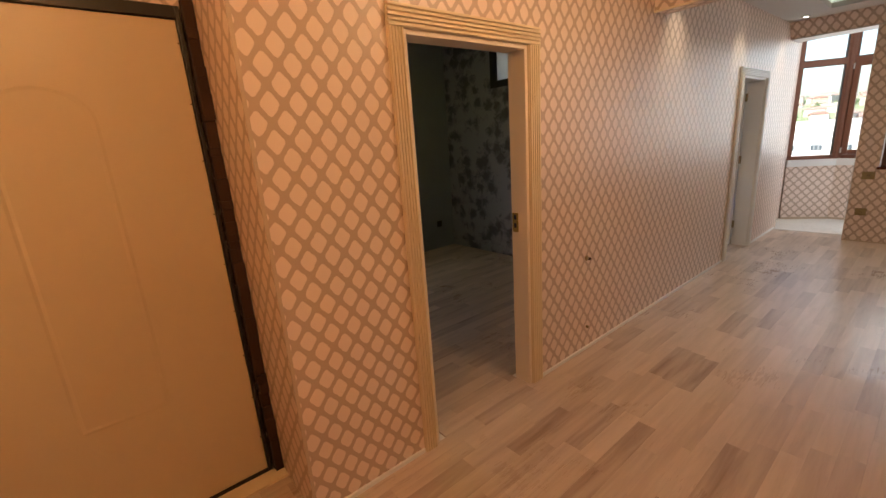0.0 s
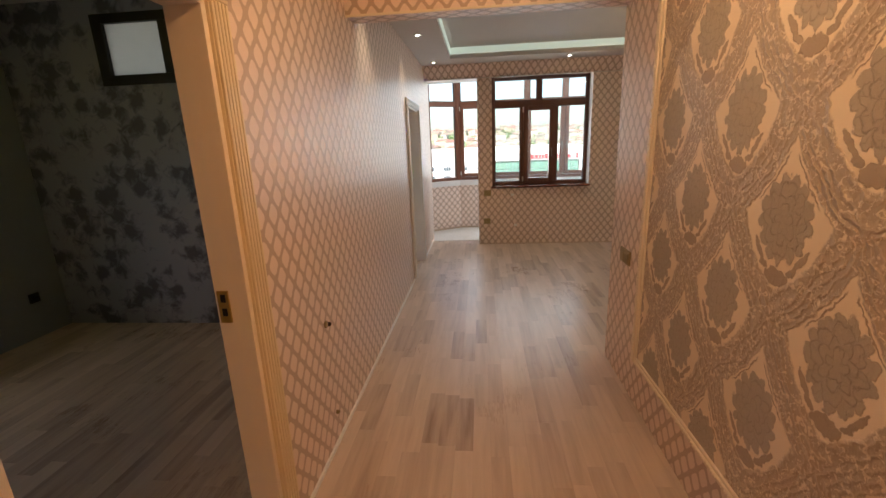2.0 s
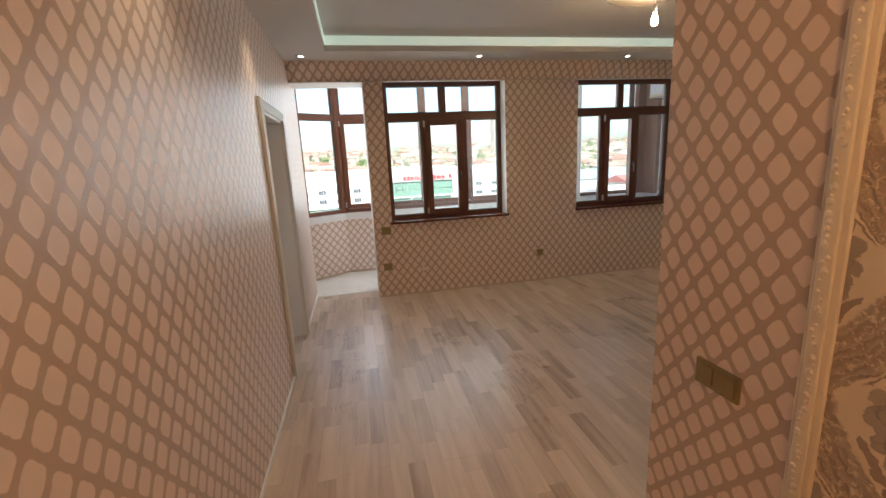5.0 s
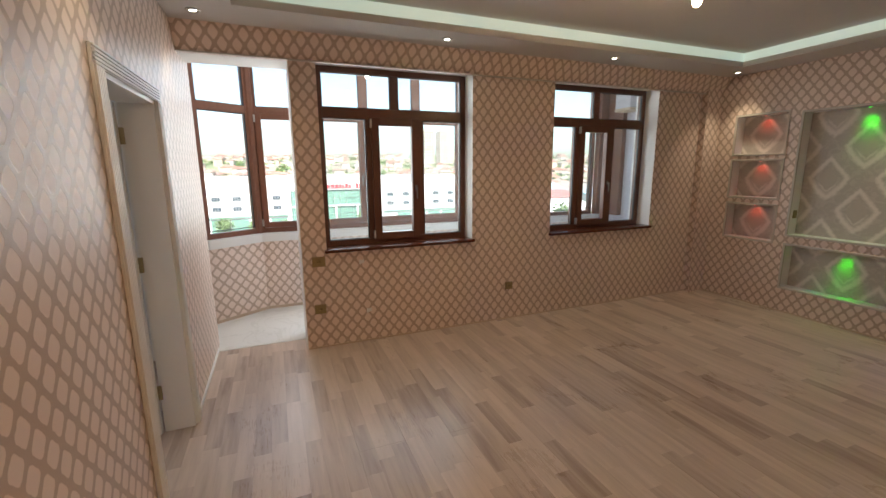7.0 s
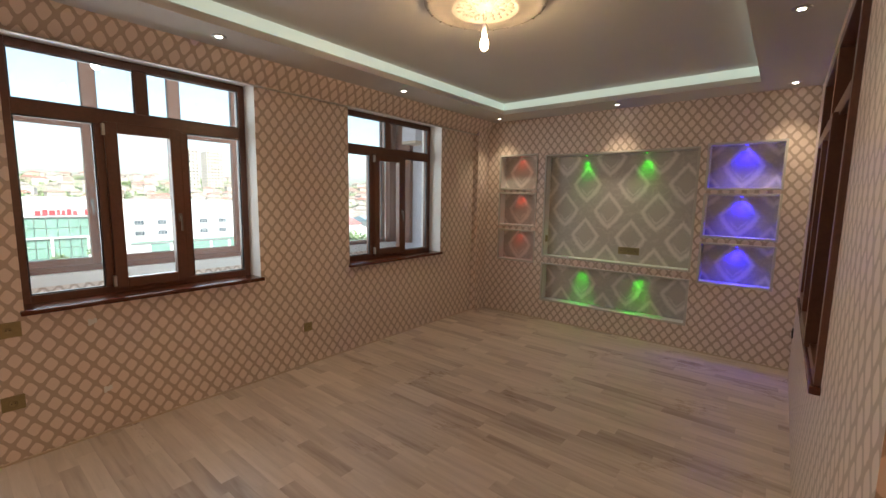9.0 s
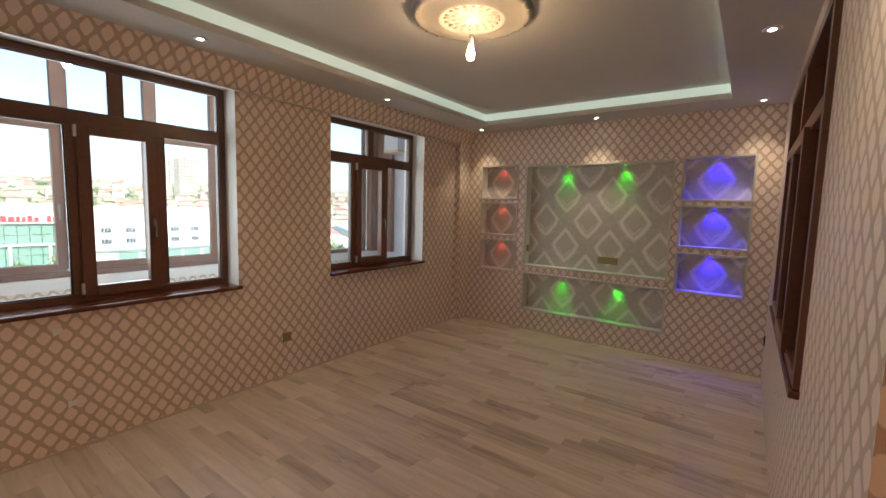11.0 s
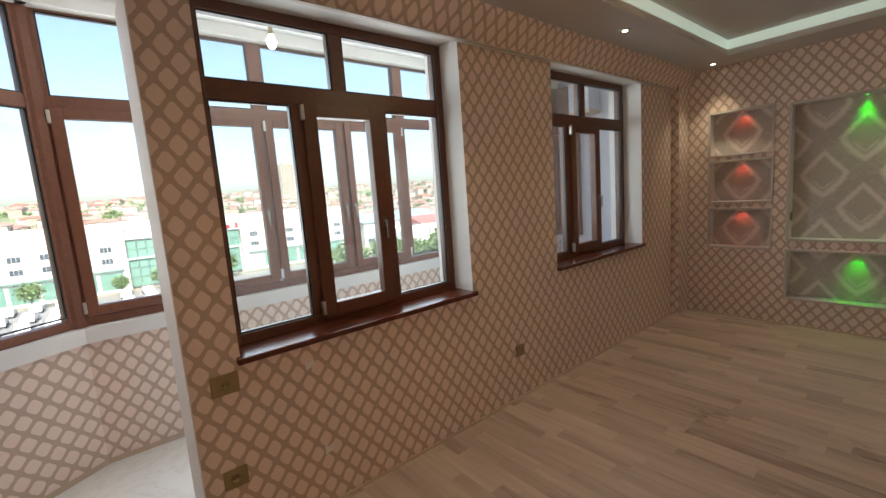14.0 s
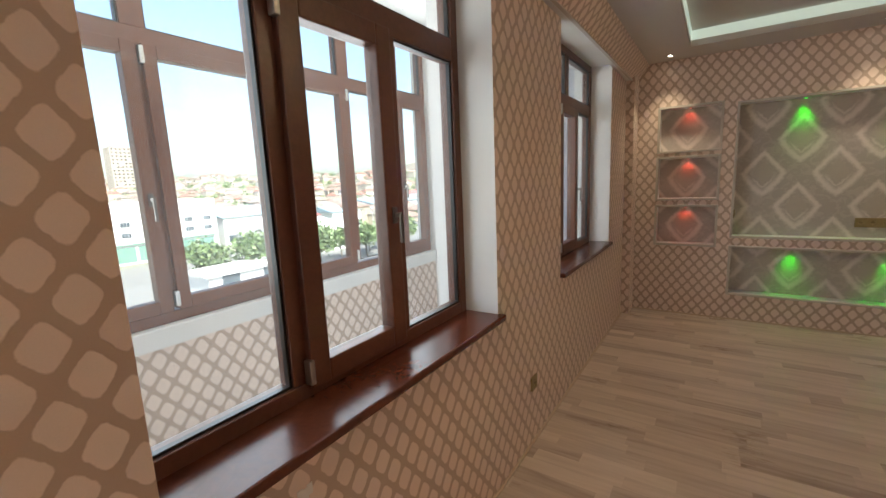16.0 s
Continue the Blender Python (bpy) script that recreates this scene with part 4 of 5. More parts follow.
for x in (6.74, 6.06):
    niche_lamp(x, 2.135, "led_g", (0.012, 1.0, 0.008), GREEN_W, "green")
    niche_lamp(x, 0.745, "led_g", (0.012, 1.0, 0.008), GREEN_W, "green")
for z in (2.16, 1.655, 1.155):
    niche_lamp(5.155, z, "led_b", (0.012, 0.004, 1.0), BLUE_W, "blue")
    niche_lamp(7.64, z, "led_r", (1.0, 0.09, 0.06), RED_W, "red")

# ---- ceiling lights ----
for dx, dy in DOWNLIGHTS:
    root = thing("downlight", (dx, dy, CZ), "small round white metal recessed downlight, lit", "downlight", "ceiling downlights")
    turned("rim", [(0.020, 0.0), (0.020, -0.005), (0.038, -0.009), (0.046, -0.004), (0.046, 0.0)], "chrome", (dx, dy, CZ), root, seg=20)
    turned("lens", [(0.002, -0.006), (0.019, -0.005), (0.019, -0.001)], "warm", (dx, dy, CZ), root, seg=16)

med = thing("ceiling_medallion", (6.32, -1.05, TZ), "round ornate plaster ceiling rose above the pendant bulb", "ceiling rose")
turned("disc", [(0.37, 0.0), (0.37, -0.012), (0.355, -0.030), (0.335, -0.034), (0.318, -0.026), (0.30, -0.022), (0.26, -0.028), (0.215, -0.040), (0.205, -0.048), (0.19, -0.046), (0.17, -0.036), (0.06, -0.036), (0.05, -0.048), (0.01, -0.052)], "rose", (6.32, -1.05, TZ), med, seg=64)
bm = bmesh.new()
random.seed(12)
for n, r, sz, long in ((22, 0.345, 0.011, 1.6), (20, 0.155, 0.020, 1.3), (14, 0.105, 0.018, 1.5), (9, 0.068, 0.013, 1.2)):
    for i in range(n):
        a = 2 * math.pi * (i + random.uniform(-0.12, 0.12)) / n
        z = TZ - (0.032 if r > 0.3 else 0.036)
        mtx = Matrix.Translation((6.32 + r * math.cos(a), -1.05 + r * math.sin(a), z)) @ Matrix.Rotation(a + random.uniform(-0.3, 0.3), 4, "Z") @ Matrix.Diagonal((long, 0.8, 0.5, 1))
        bmesh.ops.create_icosphere(bm, subdivisions=1, radius=sz, matrix=mtx)
finish("relief_leaves", bm, "rose", med, "raised plaster leaves", True)
pend = thing("pendant_bulb", (6.32, -1.05, TZ), "bare warm glowing bulb hanging on a short flex", "pendant lamp")
turned("flex", [(0.003, 0.0), (0.003, -0.14)], "white", (6.32, -1.05, TZ - 0.03), pend, seg=8)
turned("lampholder", [(0.010, 0.06), (0.016, 0.05), (0.018, 0.0)], "white", (6.32, -1.05, TZ - 0.19), pend, seg=16)
turned("bulb", [(0.011, 0.0), (0.014, -0.015), (0.023, -0.037), (0.026, -0.058), (0.021, -0.08), (0.010, -0.09)], "bulb", (6.32, -1.05, TZ - 0.188), pend, seg=20)


def small_pendant(x, y, z, label, drop=0.055):
    p = thing("balcony_bulb", (x, y, z), label, "pendant lamp", "balcony bulbs")
    turned("flex", [(0.003, drop), (0.003, -0.12)], "white", (x, y, z), p, seg=8)
    turned("lampholder", [(0.012, 0.0), (0.016, -0.04), (0.018, -0.05)], "brass", (x, y, z - 0.11), p, seg=12)
    turned("bulb", [(0.013, 0.0), (0.024, -0.03), (0.028, -0.05), (0.02, -0.075), (0.006, -0.085)], "warm", (x, y, z - 0.16), p, seg=16)


small_pendant(9.02, 0.27, 2.775, "small lit bulb hanging on a short flex from the balcony ceiling")
small_pendant(8.95, -0.93, 2.775, "small lit bulb hanging on a short flex from the balcony ceiling")
# unseen bulbs at the assumed hall lamps, the far one an added source
for hx, hy, hw, hc in HALL_LAMPS:
    hp = thing("assumed_hall_bulb", (hx, hy, 2.66), "warm bulb assumed on the hall ceiling, out of view", "pendant lamp", "hall bulbs")
    turned("lampholder", [(0.03, 0.0), (0.03, -0.02), (0.018, -0.03), (0.018, -0.07)], "white", (hx, hy, 2.66), hp, seg=16)
    turned("bulb", [(0.013, 0.0), (0.028, -0.04), (0.031, -0.065), (0.02, -0.095), (0.006, -0.102)], "bulb", (hx, hy, 2.59), hp, seg=20)

# ---- sockets and switches ----


def plate(name, axis, p, s, z, w, h, label, gangs=1, out=1, mat="brass", t=0.011):
    """A wall plate on the plane p of an axis, centred at s and z."""
    c = (p, s, z) if axis == "x" else (s, p, z)
    root = thing(name, c, label, name.replace("_", " "), "wall sockets" if name == "socket" else "")

    def b(nm, s0, s1, za, zb, d0, d1, m, bev):
        lo, hi = ((p + out * d0, s0, za), (p + out * d1, s1, zb)) if axis == "x" else ((s0, p + out * d0, za), (s1, p + out * d1, zb))
        return box(nm, lo, hi, m, root, "", bev)

    b("cover", s - w / 2, s + w / 2, z - h / 2, z + h / 2, 0.0, t, mat, 0.003)
    for g in range(gangs):
        cc = s - w / 2 + w * (g + 0.5) / gangs
        if name == "switch":
            b("rocker", cc - w / gangs * 0.36, cc + w / gangs * 0.36, z - h * 0.34, z + h * 0.34, t, t + 0.005, mat, 0.002)
        else:
            ax = (out, 0, 0) if axis == "x" else (0, out, 0)
            cp = (p + out * t, cc, z) if axis == "x" else (cc, p + out * t, z)
            turned("outlet", [(0.02, 0.0), (0.022, 0.003), (0.018, 0.003), (0.017, 0.0005)], mat, cp, root, seg=16, axis=ax)
            for o in (-0.008, 0.008):
                cp2 = (p + out * (t + 0.0012), cc + o, z) if axis == "x" else (cc + o, p + out * (t + 0.0012), z)
                turned("hole", [(0.0028, 0.0), (0.0028, 0.0009)], "black", cp2, root, seg=8, axis=ax)
    return root


plate("socket", "x", XW, -0.99, 0.365, 0.082, 0.082, "aged brass wall socket low on the lattice wallpaper", 1, -1)
plate("socket", "x", XW, 0.955, 0.365, 0.10, 0.086, "aged brass wall socket near the balcony opening", 1, -1)
plate("blank_cover", "x", XW, 0.945, 0.80, 0.112, 0.09, "dull gold blank cover plate below the window corner", 1, -1)
plate("switch", "y", YR, 4.355, 0.836, 0.165, 0.088, "brass two-gang light switch beside the hall panel", 2, 1)
plate("socket", "y", YN - 0.134, 6.20, 1.0, 0.235, 0.085, "gold triple socket at the back of the big niche", 3, 1)
plate("switch", "y", 5.03, 4.93, 0.36, 0.085, 0.085, "dark plate low on the bedroom wall", 1, -1, "black")
plate("blank_cover", "x", XE, -3.78, 0.40, 0.05, 0.09, "black cable cover low in the room corner", 1, 1, "black")
box_root = plate("blank_cover", "x", 7.225, YN - 0.07, 1.08, 0.055, 0.085, "dark brass cover on the side of the big niche", 1, -1)
for sy, sz in ((0.57, 0.77), (0.52, 0.30)):
    bm = bmesh.new()
    for k in range(3):
        add_box(bm, (XW - 0.002 - 0.001 * k, sy - 0.026 + 0.015 * k, sz - 0.014 - 0.006 * k), (XW + 0.001, sy - 0.010 + 0.015 * k, sz + 0.016 - 0.005 * (k % 2)), 0)
    bmesh.ops.recalc_face_normals(bm, faces=bm.faces)
    tagged(finish("torn_paper", bm, "white", label="small torn white patch in the lattice wallpaper"), category="torn wallpaper")
for hx, hz, mm in ((3.686, 0.679, "foam"), (3.676, 0.171, "brass")):
    tagged(turned("cable_stub", [(0.012, 0.0), (0.011, 0.010), (0.006, 0.018)], mm, (hx, YL, hz), label="short cable stub poking out of the wallpaper", seg=10, axis=(0, -1, 0)), category="cable")
tagged(turned("wall_plug", [(0.02, 0.0), (0.018, 0.006), (0.004, 0.008)], "brass", (3.66, YL, 0.69), label="yellow filler patch round the cable hole", seg=10, axis=(0, -1, 0)), category="patch")
for x0, x1 in ((1.6, 2.183), (3.14, 6.42), (7.385, 8.5)):
    box("trim_north", (x0, YL - 0.012, -0.002), (x1, YL, 0.022), "white", label="narrow white trim along the floor", kind="structure", bevel=0.003)
box("trim_east", (8.186, YN, -0.002), (XW, 1.079, 0.012), "edgetrim", label="narrow tan trim along the window wall", kind="structure", bevel=0.003)
box("trim_south", (XE, YN, -0.002), (8.186, YN + 0.014, 0.012), "edgetrim", label="narrow tan trim along the niche wall", kind="structure", bevel=0.003)
box("paper_edge", (1.598, YL - 0.003, 0.0), (1.612, YL - 0.0005, 2.655), "edgetrim", label="pale paper edge strip down the recess corner", kind="structure")
box("trim_corner", (8.192, 1.079, 0.0), (8.625, 1.0835, 2.43), "white", label="white corner reveal of the balcony opening", kind="structure")

# ---- the town outside ----


def hill(x, y):
    d = math.hypot(x, y)
    t = max(0.0, min(1.0, (d - 190) / 640))
    s = t * t * (3 - 2 * t)
    return -14 + 34 * s + 7 * s * noise.noise(Vector((x * 0.004, y * 0.004, 0.3))) + 2.5 * s * noise.noise(Vector((x * 0.02, y * 0.02, 1.3)))


bm = bmesh.new()
radii = [0.5] + [12 * 1.115 ** i for i in range(56)]
rings = []
for r in radii:
    rings.append([bm.verts.new((r * math.cos(a), r * math.sin(a), hill(r * math.cos(a), r * math.sin(a)) if r < 1500 else -14)) for a in (2 * math.pi * i / 96 for i in range(96))])
for r0, r1 in zip(rings, rings[1:]):
    for i in range(96):
        bm.faces.new((r0[i], r0[(i + 1) % 96], r1[(i + 1) % 96], r1[i]))
finish("ground", bm, "ground", label="town ground rising to a low hill", smooth=True, kind="structure")
box("road", (40, -150, -13.99), (112, 90, -13.93), "asphalt", label="pale parking ground and road before the white building", kind="structure")


def long_building():
    root = thing("white_building", (118, 0, -14), "long white three-storey building with green glass front and red sign", "building")
    x = 116.0
    bm = bmesh.new()
    add_box(bm, (x, -2.3, -14), (x + 26, 62, 0.1))
    add_box(bm, (x, -57, -14), (x + 26, -25, -0.2))
    add_box(bm, (x + 1.5, -25, -14), (x + 26, -2.3, 0.3))
    bmesh.ops.recalc_face_normals(bm, faces=bm.faces)
    finish("wall", bm, "whiteb", root)
    bm = bmesh.new()
    for i in range(13):
        ya, yb = -24.8 + i * 1.715, -24.8 + (i + 1) * 1.715
        for j in range(5):
            za = -13.6 + j * 2.0
            add_box(bm, (x + 0.7, ya + 0.06, za + 0.06), (x + 0.9, yb - 0.06, za + 1.94))
    bmesh.ops.recalc_face_normals(bm, faces=bm.faces)
    finish("glass_front", bm, "greenglass", root, "green glazed curtain wall")
    bm = bmesh.new()
    for z in (-7.7, -3.4):
        add_box(bm, (x + 0.3, -25, z), (x + 1.5, -2.3, z + 0.3))
    for i in range(5):
        add_box(bm, (x + 0.2, -24.8 + i * 5.6, -14), (x + 0.7, -24.4 + i * 5.6, -7.7))
    bmesh.ops.recalc_face_normals(bm, faces=bm.faces)
    finish("ledge", bm, "whiteb", root)
    bm = bmesh.new()
    random.seed(8)
    y = -24.6
    while y < -11:
        w = random.uniform(0.5, 1.1)
        add_box(bm, (x + 0.1, y, -3.0), (x + 0.3, y + w, -3.0 + random.uniform(0.8, 1.2)))
        y += w + (0.2 if random.random() > 0.15 else 1.2)
    add_box(bm, (x + 0.3, -24.9, -3.1), (x + 0.35, -10.8, -2.95))
    bmesh.ops.recalc_face_normals(bm, faces=bm.faces)
    finish("sign", bm, "red", root, "red sign bars")
    spots = [-54.6 + 4.45 * i for i in range(7)] + [1.0 + 4.45 * i for i in range(13)]
    for yy in spots:
        for zz in (-5.6, -8.0):
            w = box("window", (x - 0.06, yy - 1.0, zz), (x + 0.1, yy + 1.0, zz + 1.2), "whiteb", root, "white framed window")
            for k in range(3):
                box("pane", (x - 0.10, yy - 0.92 + 0.63 * k, zz + 0.08), (x - 0.07, yy - 0.36 + 0.63 * k, zz + 1.12), "darkwin", w)
    for ya, yb in ((-56, -26), (-1.5, 60)):
        bm = bmesh.new()
        n = int((yb - ya) / 4.4)
        for i in range(n):
            add_box(bm, (x - 0.05, ya + i * 4.4 + 0.3, -13.4), (x + 0.1, ya + i * 4.4 + 4.1, -10.0))
        add_box(bm, (x - 0.4, ya, -9.6), (x + 0.05, yb, -9.3))
        bmesh.ops.recalc_face_normals(bm, faces=bm.faces)
        finish("shop_glass", bm, "greenglass", root, "green tinted shop glazing")


long_building()


def tower(x, y, w, d, base, top, mat, label, rows, cols):
    root = thing("tower_block", (x, y, base), label, "apartment block")
    box("wall", (x, y - w / 2, base), (x + d, y + w / 2, top), mat, root)
    box("roof", (x + 2, y - w / 4, top), (x + d - 2, y + w / 4, top + 2.4), mat, root)
    bm = bmesh.new()
    for j in range(rows):
        for i in range(cols):
            if (i * 7 + j * 3) % 11 == 0:
                continue
            yy = y - w / 2 + (i + 0.5) * w / cols
            zz = base + (j + 0.5) * (top - base) / rows
            add_box(bm, (x - 0.25, yy - 0.85, zz - 0.8), (x + 0.2, yy + 0.85, zz + 0.8))
    bmesh.ops.recalc_face_normals(bm, faces=bm.faces)
    finish("windows", bm, "paleglass", root, "rows of small windows", kind="stuff")


tower(480, -170, 17, 16, -4, 46, "tower", "pale beige tower block on the hill", 15, 5)
tower(500, -203, 17, 16, -4, 48, "tower", "pale beige tower block on the hill", 15, 5)
tower(400, -545, 34, 20, -10, 30, "tower", "wide brownish apartment block far off", 9, 8)


def shed(name, x0, x1, y0, y1, base, eave, ridge, roof, label):
    root = thing(name, ((x0 + x1) / 2, (y0 + y1) / 2, base), label, "warehouse")
    box("wall", (x0, y0, base), (x1, y1, eave), "whiteb", root)
    bm = bmesh.new()
    xm = (x0 + x1) / 2
    v = [bm.verts.new(p) for p in ((x0 - .5, y0 - .5, eave), (x1 + .5, y0 - .5, eave), (x1 + .5, y1 + .5, eave), (x0 - .5, y1 + .5, eave), (xm, y0 - .5, ridge), (xm, y1 + .5, ridge))]
    for q in ((0, 4, 5, 3), (1, 2, 5, 4), (0, 1, 4), (3, 5, 2), (0, 3, 2, 1)):
        bm.faces.new([v[i] for i in q])
    bmesh.ops.recalc_face_normals(bm, faces=bm.faces)
    finish("roof", bm, roof, root)
    bm = bmesh.new()
    n = max(2, int((y1 - y0) / 5))
    for i in range(n):
        yy = y0 + (i + 0.5) * (y1 - y0) / n
        add_box(bm, (x0 - 0.1, yy - 1.4, base + 1.0), (x0 + 0.1, yy + 1.4, base + 3.0))
    bmesh.ops.recalc_face_normals(bm, faces=bm.faces)
    finish("windows", bm, "darkwin", root)


shed("warehouse", 84, 106, -73, -56, -14, -9.0, -6.2, "whiteb", "big white roofed warehouse")
shed("warehouse", 122, 140, -92, -62, -14, -6.0, -3.4, "blueroof", "pale blue roofed warehouse")
shed("warehouse", 118, 132, -118, -98, -14, -7.5, -5.6, "blueroof", "small blue roofed workshop building")
shed("warehouse", 108, 120, -84, -74, -14, -7.0, -4.9, "redroof", "small red roofed workshop building")
shed("warehouse", 128, 150, -190, -130, -14, -6.5, -4.5, "blueroof", "long blue glazed workshop")
shed("warehouse", 70, 78, -44, -30, -14, -11.2, -10.2, "whiteb", "low white shed by the road")
shed("warehouse", 165, 185, -250, -200, -14, -5.5, -3.5, "redroof", "long red roofed hall")

# houses on the hillside
random.seed(21)
walls_bm, roofs_bm, fol_bm = bmesh.new(), bmesh.new(), bmesh.new()
for i in range(1200):
    a = radians(random.uniform(-74, 24))
    r = 160 * (5.2 ** random.random())
    x, y = 8 + r * math.cos(a), r * math.sin(a)
    if x < 150 and y > -62:
        continue
    z = hill(x, y)
    w, d, h = random.uniform(6, 13), random.uniform(6, 11), random.choice((3.2, 5.5, 6.5, 8.5))
    rot = Matrix.Rotation(random.uniform(-0.5, 0.5), 4, "Z")
    mt = Matrix.Translation((x, y, z - 1)) @ rot
    vs = [walls_bm.verts.new(mt @ Vector(p)) for p in ((-d / 2, -w / 2, 0), (d / 2, -w / 2, 0), (d / 2, w / 2, 0), (-d / 2, w / 2, 0), (-d / 2, -w / 2, h), (d / 2, -w / 2, h), (d / 2, w / 2, h), (-d / 2, w / 2, h))]
    for q in ((0, 1, 5, 4), (1, 2, 6, 5), (2, 3, 7, 6), (3, 0, 4, 7)):
        walls_bm.faces.new([vs[k] for k in q])
    rr = [roofs_bm.verts.new(mt @ Vector(p)) for p in ((-d / 2 - .5, -w / 2 - .5, h), (d / 2 + .5, -w / 2 - .5, h), (d / 2 + .5, w / 2 + .5, h), (-d / 2 - .5, w / 2 + .5, h), (0, -w * .22, h + 2.0), (0, w * .22, h + 2.0))]
    for q in ((0, 1, 4), (1, 2, 5, 4), (2, 3, 5), (3, 0, 4, 5)):
        roofs_bm.faces.new([rr[k] for k in q])
finish("hillside_houses", walls_bm, "hwall", label="many small pale houses covering the hillside", kind="stuff")
finish("hillside_roofs", roofs_bm, "hroof", label="red and brown hipped roofs of the hillside houses", kind="stuff")


def crown(bm, c, size, n, leaf=0.15):
    for _ in range(n):
        v = Vector((random.gauss(0, 0.42), random.gauss(0, 0.42), random.gauss(0, 0.32)))
        if v.length > 1.15:
            continue
        p = Vector(c) + v * size
        s = leaf * size * random.uniform(0.7, 1.3)
        e1 = Vector((random.uniform(-1, 1), random.uniform(-1, 1), random.uniform(-1, 1))).normalized() * s
        e2 = e1.cross(Vector((random.uniform(-1, 1), random.uniform(-1, 1), random.uniform(-1, 1)))).normalized() * s
        bm.faces.new([bm.verts.new(p + q) for q in (-e1 - e2, e1 - e2 * 0.7, e1 + e2, -e1 * 0.8 + e2)])


for i in range(1500):
    a = radians(random.uniform(-74, 24))
    r = 170 * (5.0 ** random.random())
    x, y = 8 + r * math.cos(a), r * math.sin(a)
    if x < 150 and y > -62:
        continue
    crown(fol_bm, (x, y, hill(x, y) + 2.5), random.uniform(3, 6), 50, 0.13)
finish("hillside_trees", fol_bm, "leaf", label="scattered green trees between the hillside houses", kind="stuff")

TREES = [(74 + random.uniform(-5, 7), -34 - 3.3 * i + random.uniform(-1, 1), random.uniform(2.3, 3.4)) for i in range(16)] + [(110.5, -20 + 6.5 * i, random.uniform(1.4, 2.2)) for i in range(8)]
for x, y, s in TREES:
    root = thing("tree", (x, y, -14), "leafy green street tree with an uneven crown", "tree", "street trees")
    bm = bmesh.new()
    base = Vector((x, y, -14))
    for (p, q, r0, r1) in [(base, base + Vector((0.1, 0.1, s * 1.1)), 0.16, 0.10)] + [(base + Vector((0.1, 0.1, s * (0.7 + 0.1 * j))), base + Vector((math.cos(j * 2.1) * s * .5, math.sin(j * 2.1) * s * .5, s * 1.6)), 0.07, 0.03) for j in range(4)]:
        ax = (q - p).normalized()
        t1 = ax.orthogonal().normalized()
        t2 = ax.cross(t1)
        lo = [bm.verts.new(p + (t1 * math.cos(k * 1.2566) + t2 * math.sin(k * 1.2566)) * r0) for k in range(5)]
        hi = [bm.verts.new(q + (t1 * math.cos(k * 1.2566) + t2 * math.sin(k * 1.2566)) * r1) for k in range(5)]
        for k in range(5):
            bm.faces.new((lo[k], lo[(k + 1) % 5], hi[(k + 1) % 5], hi[k]))
    finish("trunk", bm, "bark", root)
    bm = bmesh.new()
    crown(bm, (x, y, -14 + s * 1.75), s, 1500, 0.075)
    finish("crown", bm, "leaf", root)


def parked_car():
    root = thing("parked_car", (0, 0, 0), "pale parked car on the open ground", "car", "parked cars")
    bm = bmesh.new()
    prof = [(-2.1, .35), (-2.1, .85), (-1.3, .95), (-.8, 1.4), (.8, 1.42), (1.5, .95), (2.1, .85), (2.15, .35)]
    a = [bm.verts.new((p, -0.85 + (0.12 if q > 1 else 0), q)) for p, q in prof]
    b = [bm.verts.new((p, 0.85 - (0.12 if q > 1 else 0), q)) for p, q in prof]
    for k in range(8):
        bm.faces.new((a[k], a[(k + 1) % 8], b[(k + 1) % 8], b[k]))
    bm.faces.new(a)
    bm.faces.new(b[::-1])
    bmesh.ops.recalc_face_normals(bm, faces=bm.faces)
    finish("body", bm, "whiteb", root)
    bm = bmesh.new()
    add_box(bm, (-0.75, -0.80, 0.98), (0.8, 0.80, 1.34))
    bmesh.ops.recalc_face_normals(bm, faces=bm.faces)
    finish("side_windows", bm, "darkwin", root)
    for px in (-1.35, 1.35):
        for py in (-0.83, 0.83):
            turned("wheel", [(0.32, -0.09), (0.32, 0.09), (0.2, 0.1)], "black", (px, py, 0.32), root, seg=12, axis=(0, 1, 0))
    return root


car = parked_car()
car.matrix_basis = pose(98, 6, -13.93, 0, 0, 12)
for i in range(26):
    row = i // 9
    copy_thing(car, pose(90 + row * 8.5 + random.uniform(-.4, .4), 22 - (i % 9) * 3.4 - (6 if i % 9 > 4 else 0), -13.93, 0, 0, random.uniform(-6, 6) + (180 if i % 3 else 0)))
for yy in (-49, -75, 15):
    post = thing("street_lamp", (78, yy, -14), "thin pale street lamp post by the road", "street lamp", "street lamps")
    turned("pole", [(0.12, 0.0), (0.06, 9.0)], "chrome", (78, yy, -14), post, seg=8)
    box("arm", (78, yy - 0.05, -5.05), (76.6, yy + 0.05, -4.95), "chrome", post)

# ---- floor boards, last ----
floor = thing("floor", (0, 0, 0), "washed oak strip laminate floor, grey-beige, slightly glossy", "floor", kind="structure")
BW, BL, GAP = 0.2781, 1.38, 0.0003
BOARDS = {}


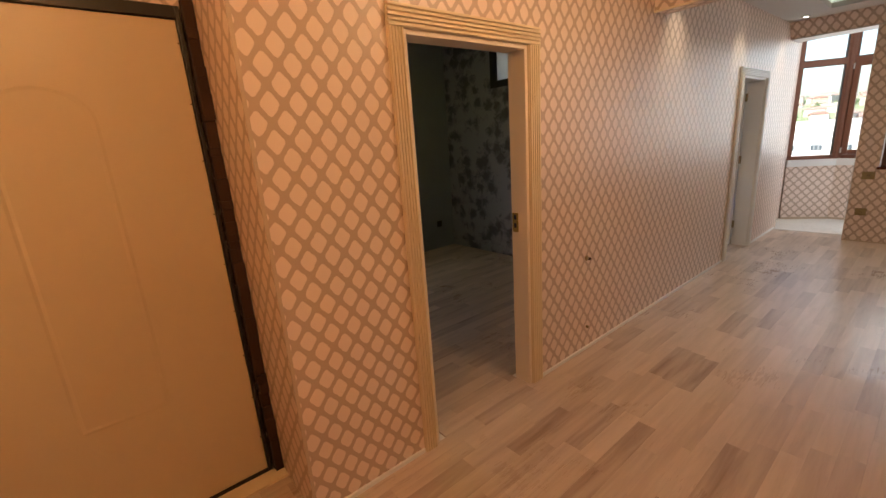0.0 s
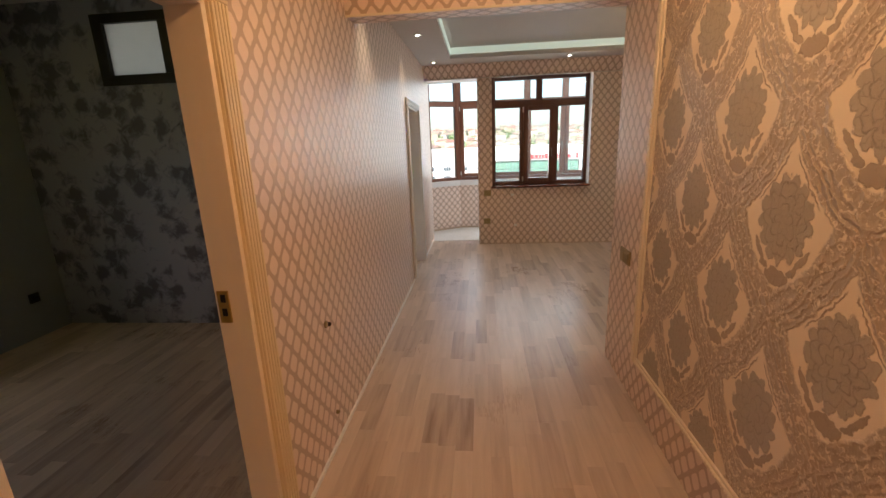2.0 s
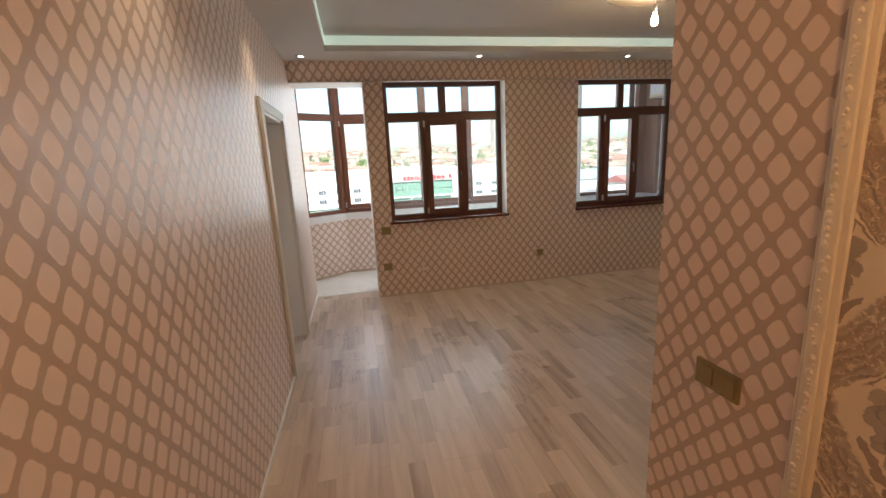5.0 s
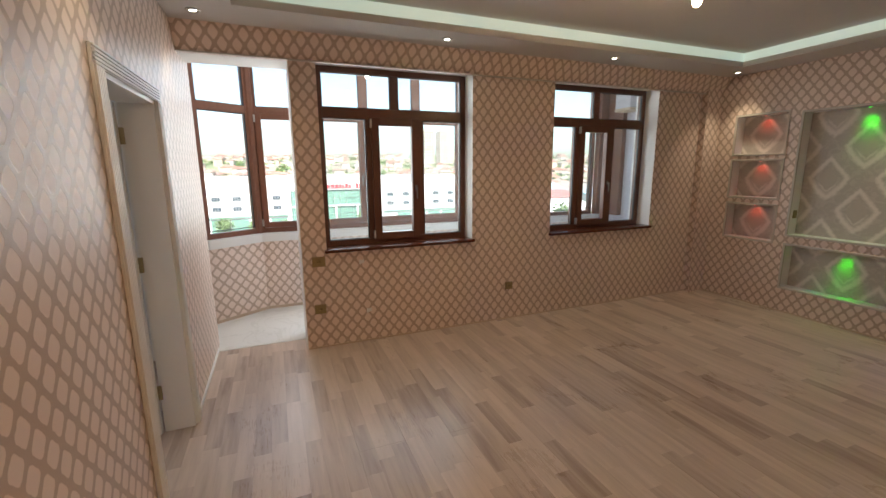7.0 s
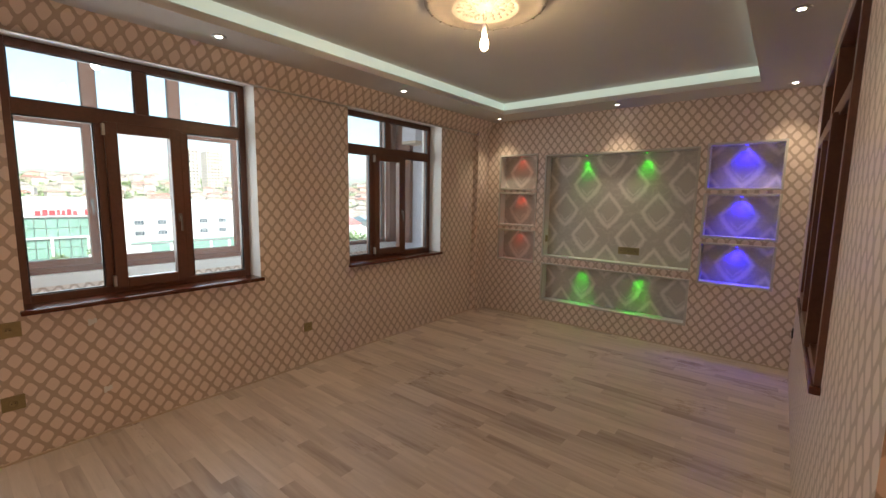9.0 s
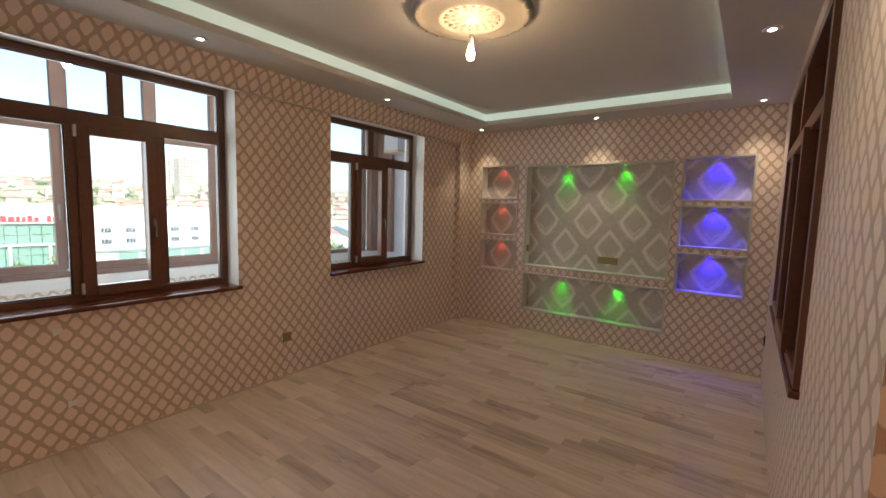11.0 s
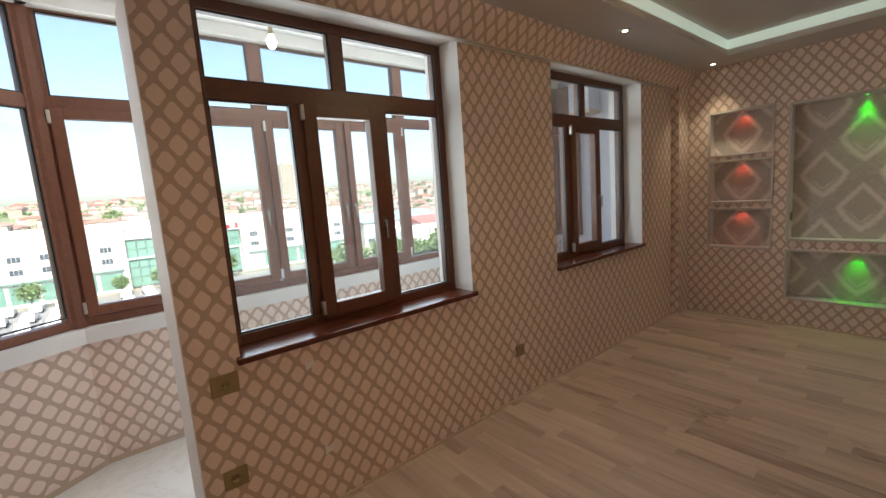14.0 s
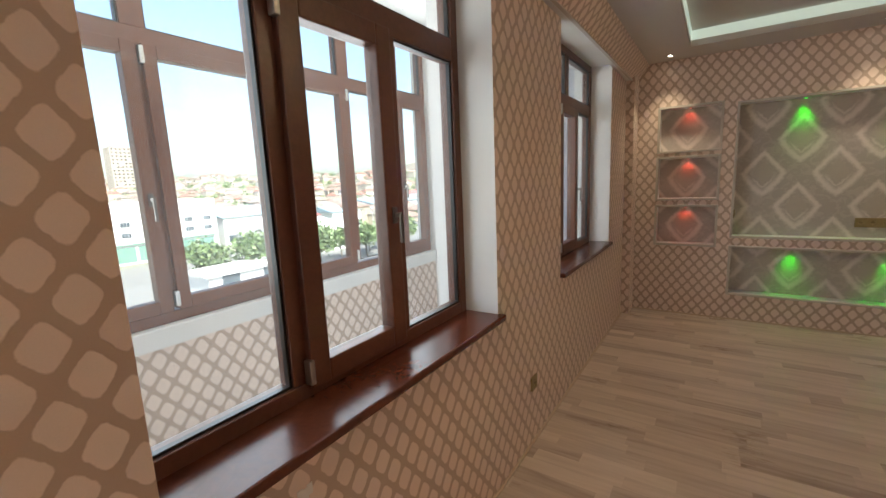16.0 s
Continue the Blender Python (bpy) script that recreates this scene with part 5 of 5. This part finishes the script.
def board(x0, x1, y0, y1):
    key = (round(x1 - x0, 4), round(y1 - y0, 4))
    if key not in BOARDS:
        bm = bmesh.new()
        t = 0.0003
        lo, hi = (0, 0, -0.012), (key[0], key[1], 0.0)
        base = [bm.verts.new((a, b, -0.012)) for a, b in ((0, 0), (hi[0], 0), (hi[0], hi[1]), (0, hi[1]))]
        midv = [bm.verts.new((a, b, -t)) for a, b in ((0, 0), (hi[0], 0), (hi[0], hi[1]), (0, hi[1]))]
        topv = [bm.verts.new((a, b, 0)) for a, b in ((t, t), (hi[0] - t, t), (hi[0] - t, hi[1] - t), (t, hi[1] - t))]
        for k in range(4):
            bm.faces.new((base[k], base[(k + 1) % 4], midv[(k + 1) % 4], midv[k]))
            bm.faces.new((midv[k], midv[(k + 1) % 4], topv[(k + 1) % 4], topv[k]))
        bm.faces.new(topv)
        me = bpy.data.meshes.new("board")
        bm.to_mesh(me)
        bm.free()
        me.materials.append(M["floor"])
        BOARDS[key] = me
    ob = new("board", BOARDS[key])
    ob.location = (x0, y0, 0)
    ob.parent = floor


def lay(x0, x1, y0, y1):
    """Boards along x, on one grid for all rooms."""
    row = math.floor((y0 - 1.203) / BW)
    while 1.203 + row * BW < y1:
        ya, yb = max(y0, 1.203 + row * BW), min(y1, 1.203 + (row + 1) * BW)
        start = -3.0 - ((row * 0.487) % 1) * BL
        col = math.floor((x0 - start) / BL)
        while start + col * BL < x1:
            xa, xb = max(x0, start + col * BL), min(x1, start + (col + 1) * BL)
            if xb - xa > 0.02 and yb - ya > 0.01:
                board(xa + GAP / 2, xb - GAP / 2, ya + GAP / 2, yb - GAP / 2)
            col += 1
        row += 1


lay(-0.7, 4.65, YR, YL)
lay(4.65, XW, YN, YL)
lay(XW, 8.46, 1.083, YL)
lay(0.5, 1.6, YL, 2.28)
lay(2.332, 3.028, YL, 2.0)
lay(6.532, 7.278, YL, 2.0)
lay(1.9, 5.2, 2.0, 5.03)
lay(5.35, 8.47, 2.0, 4.2)
lay(XE - 5.15, 4.5, YN, 0.0)
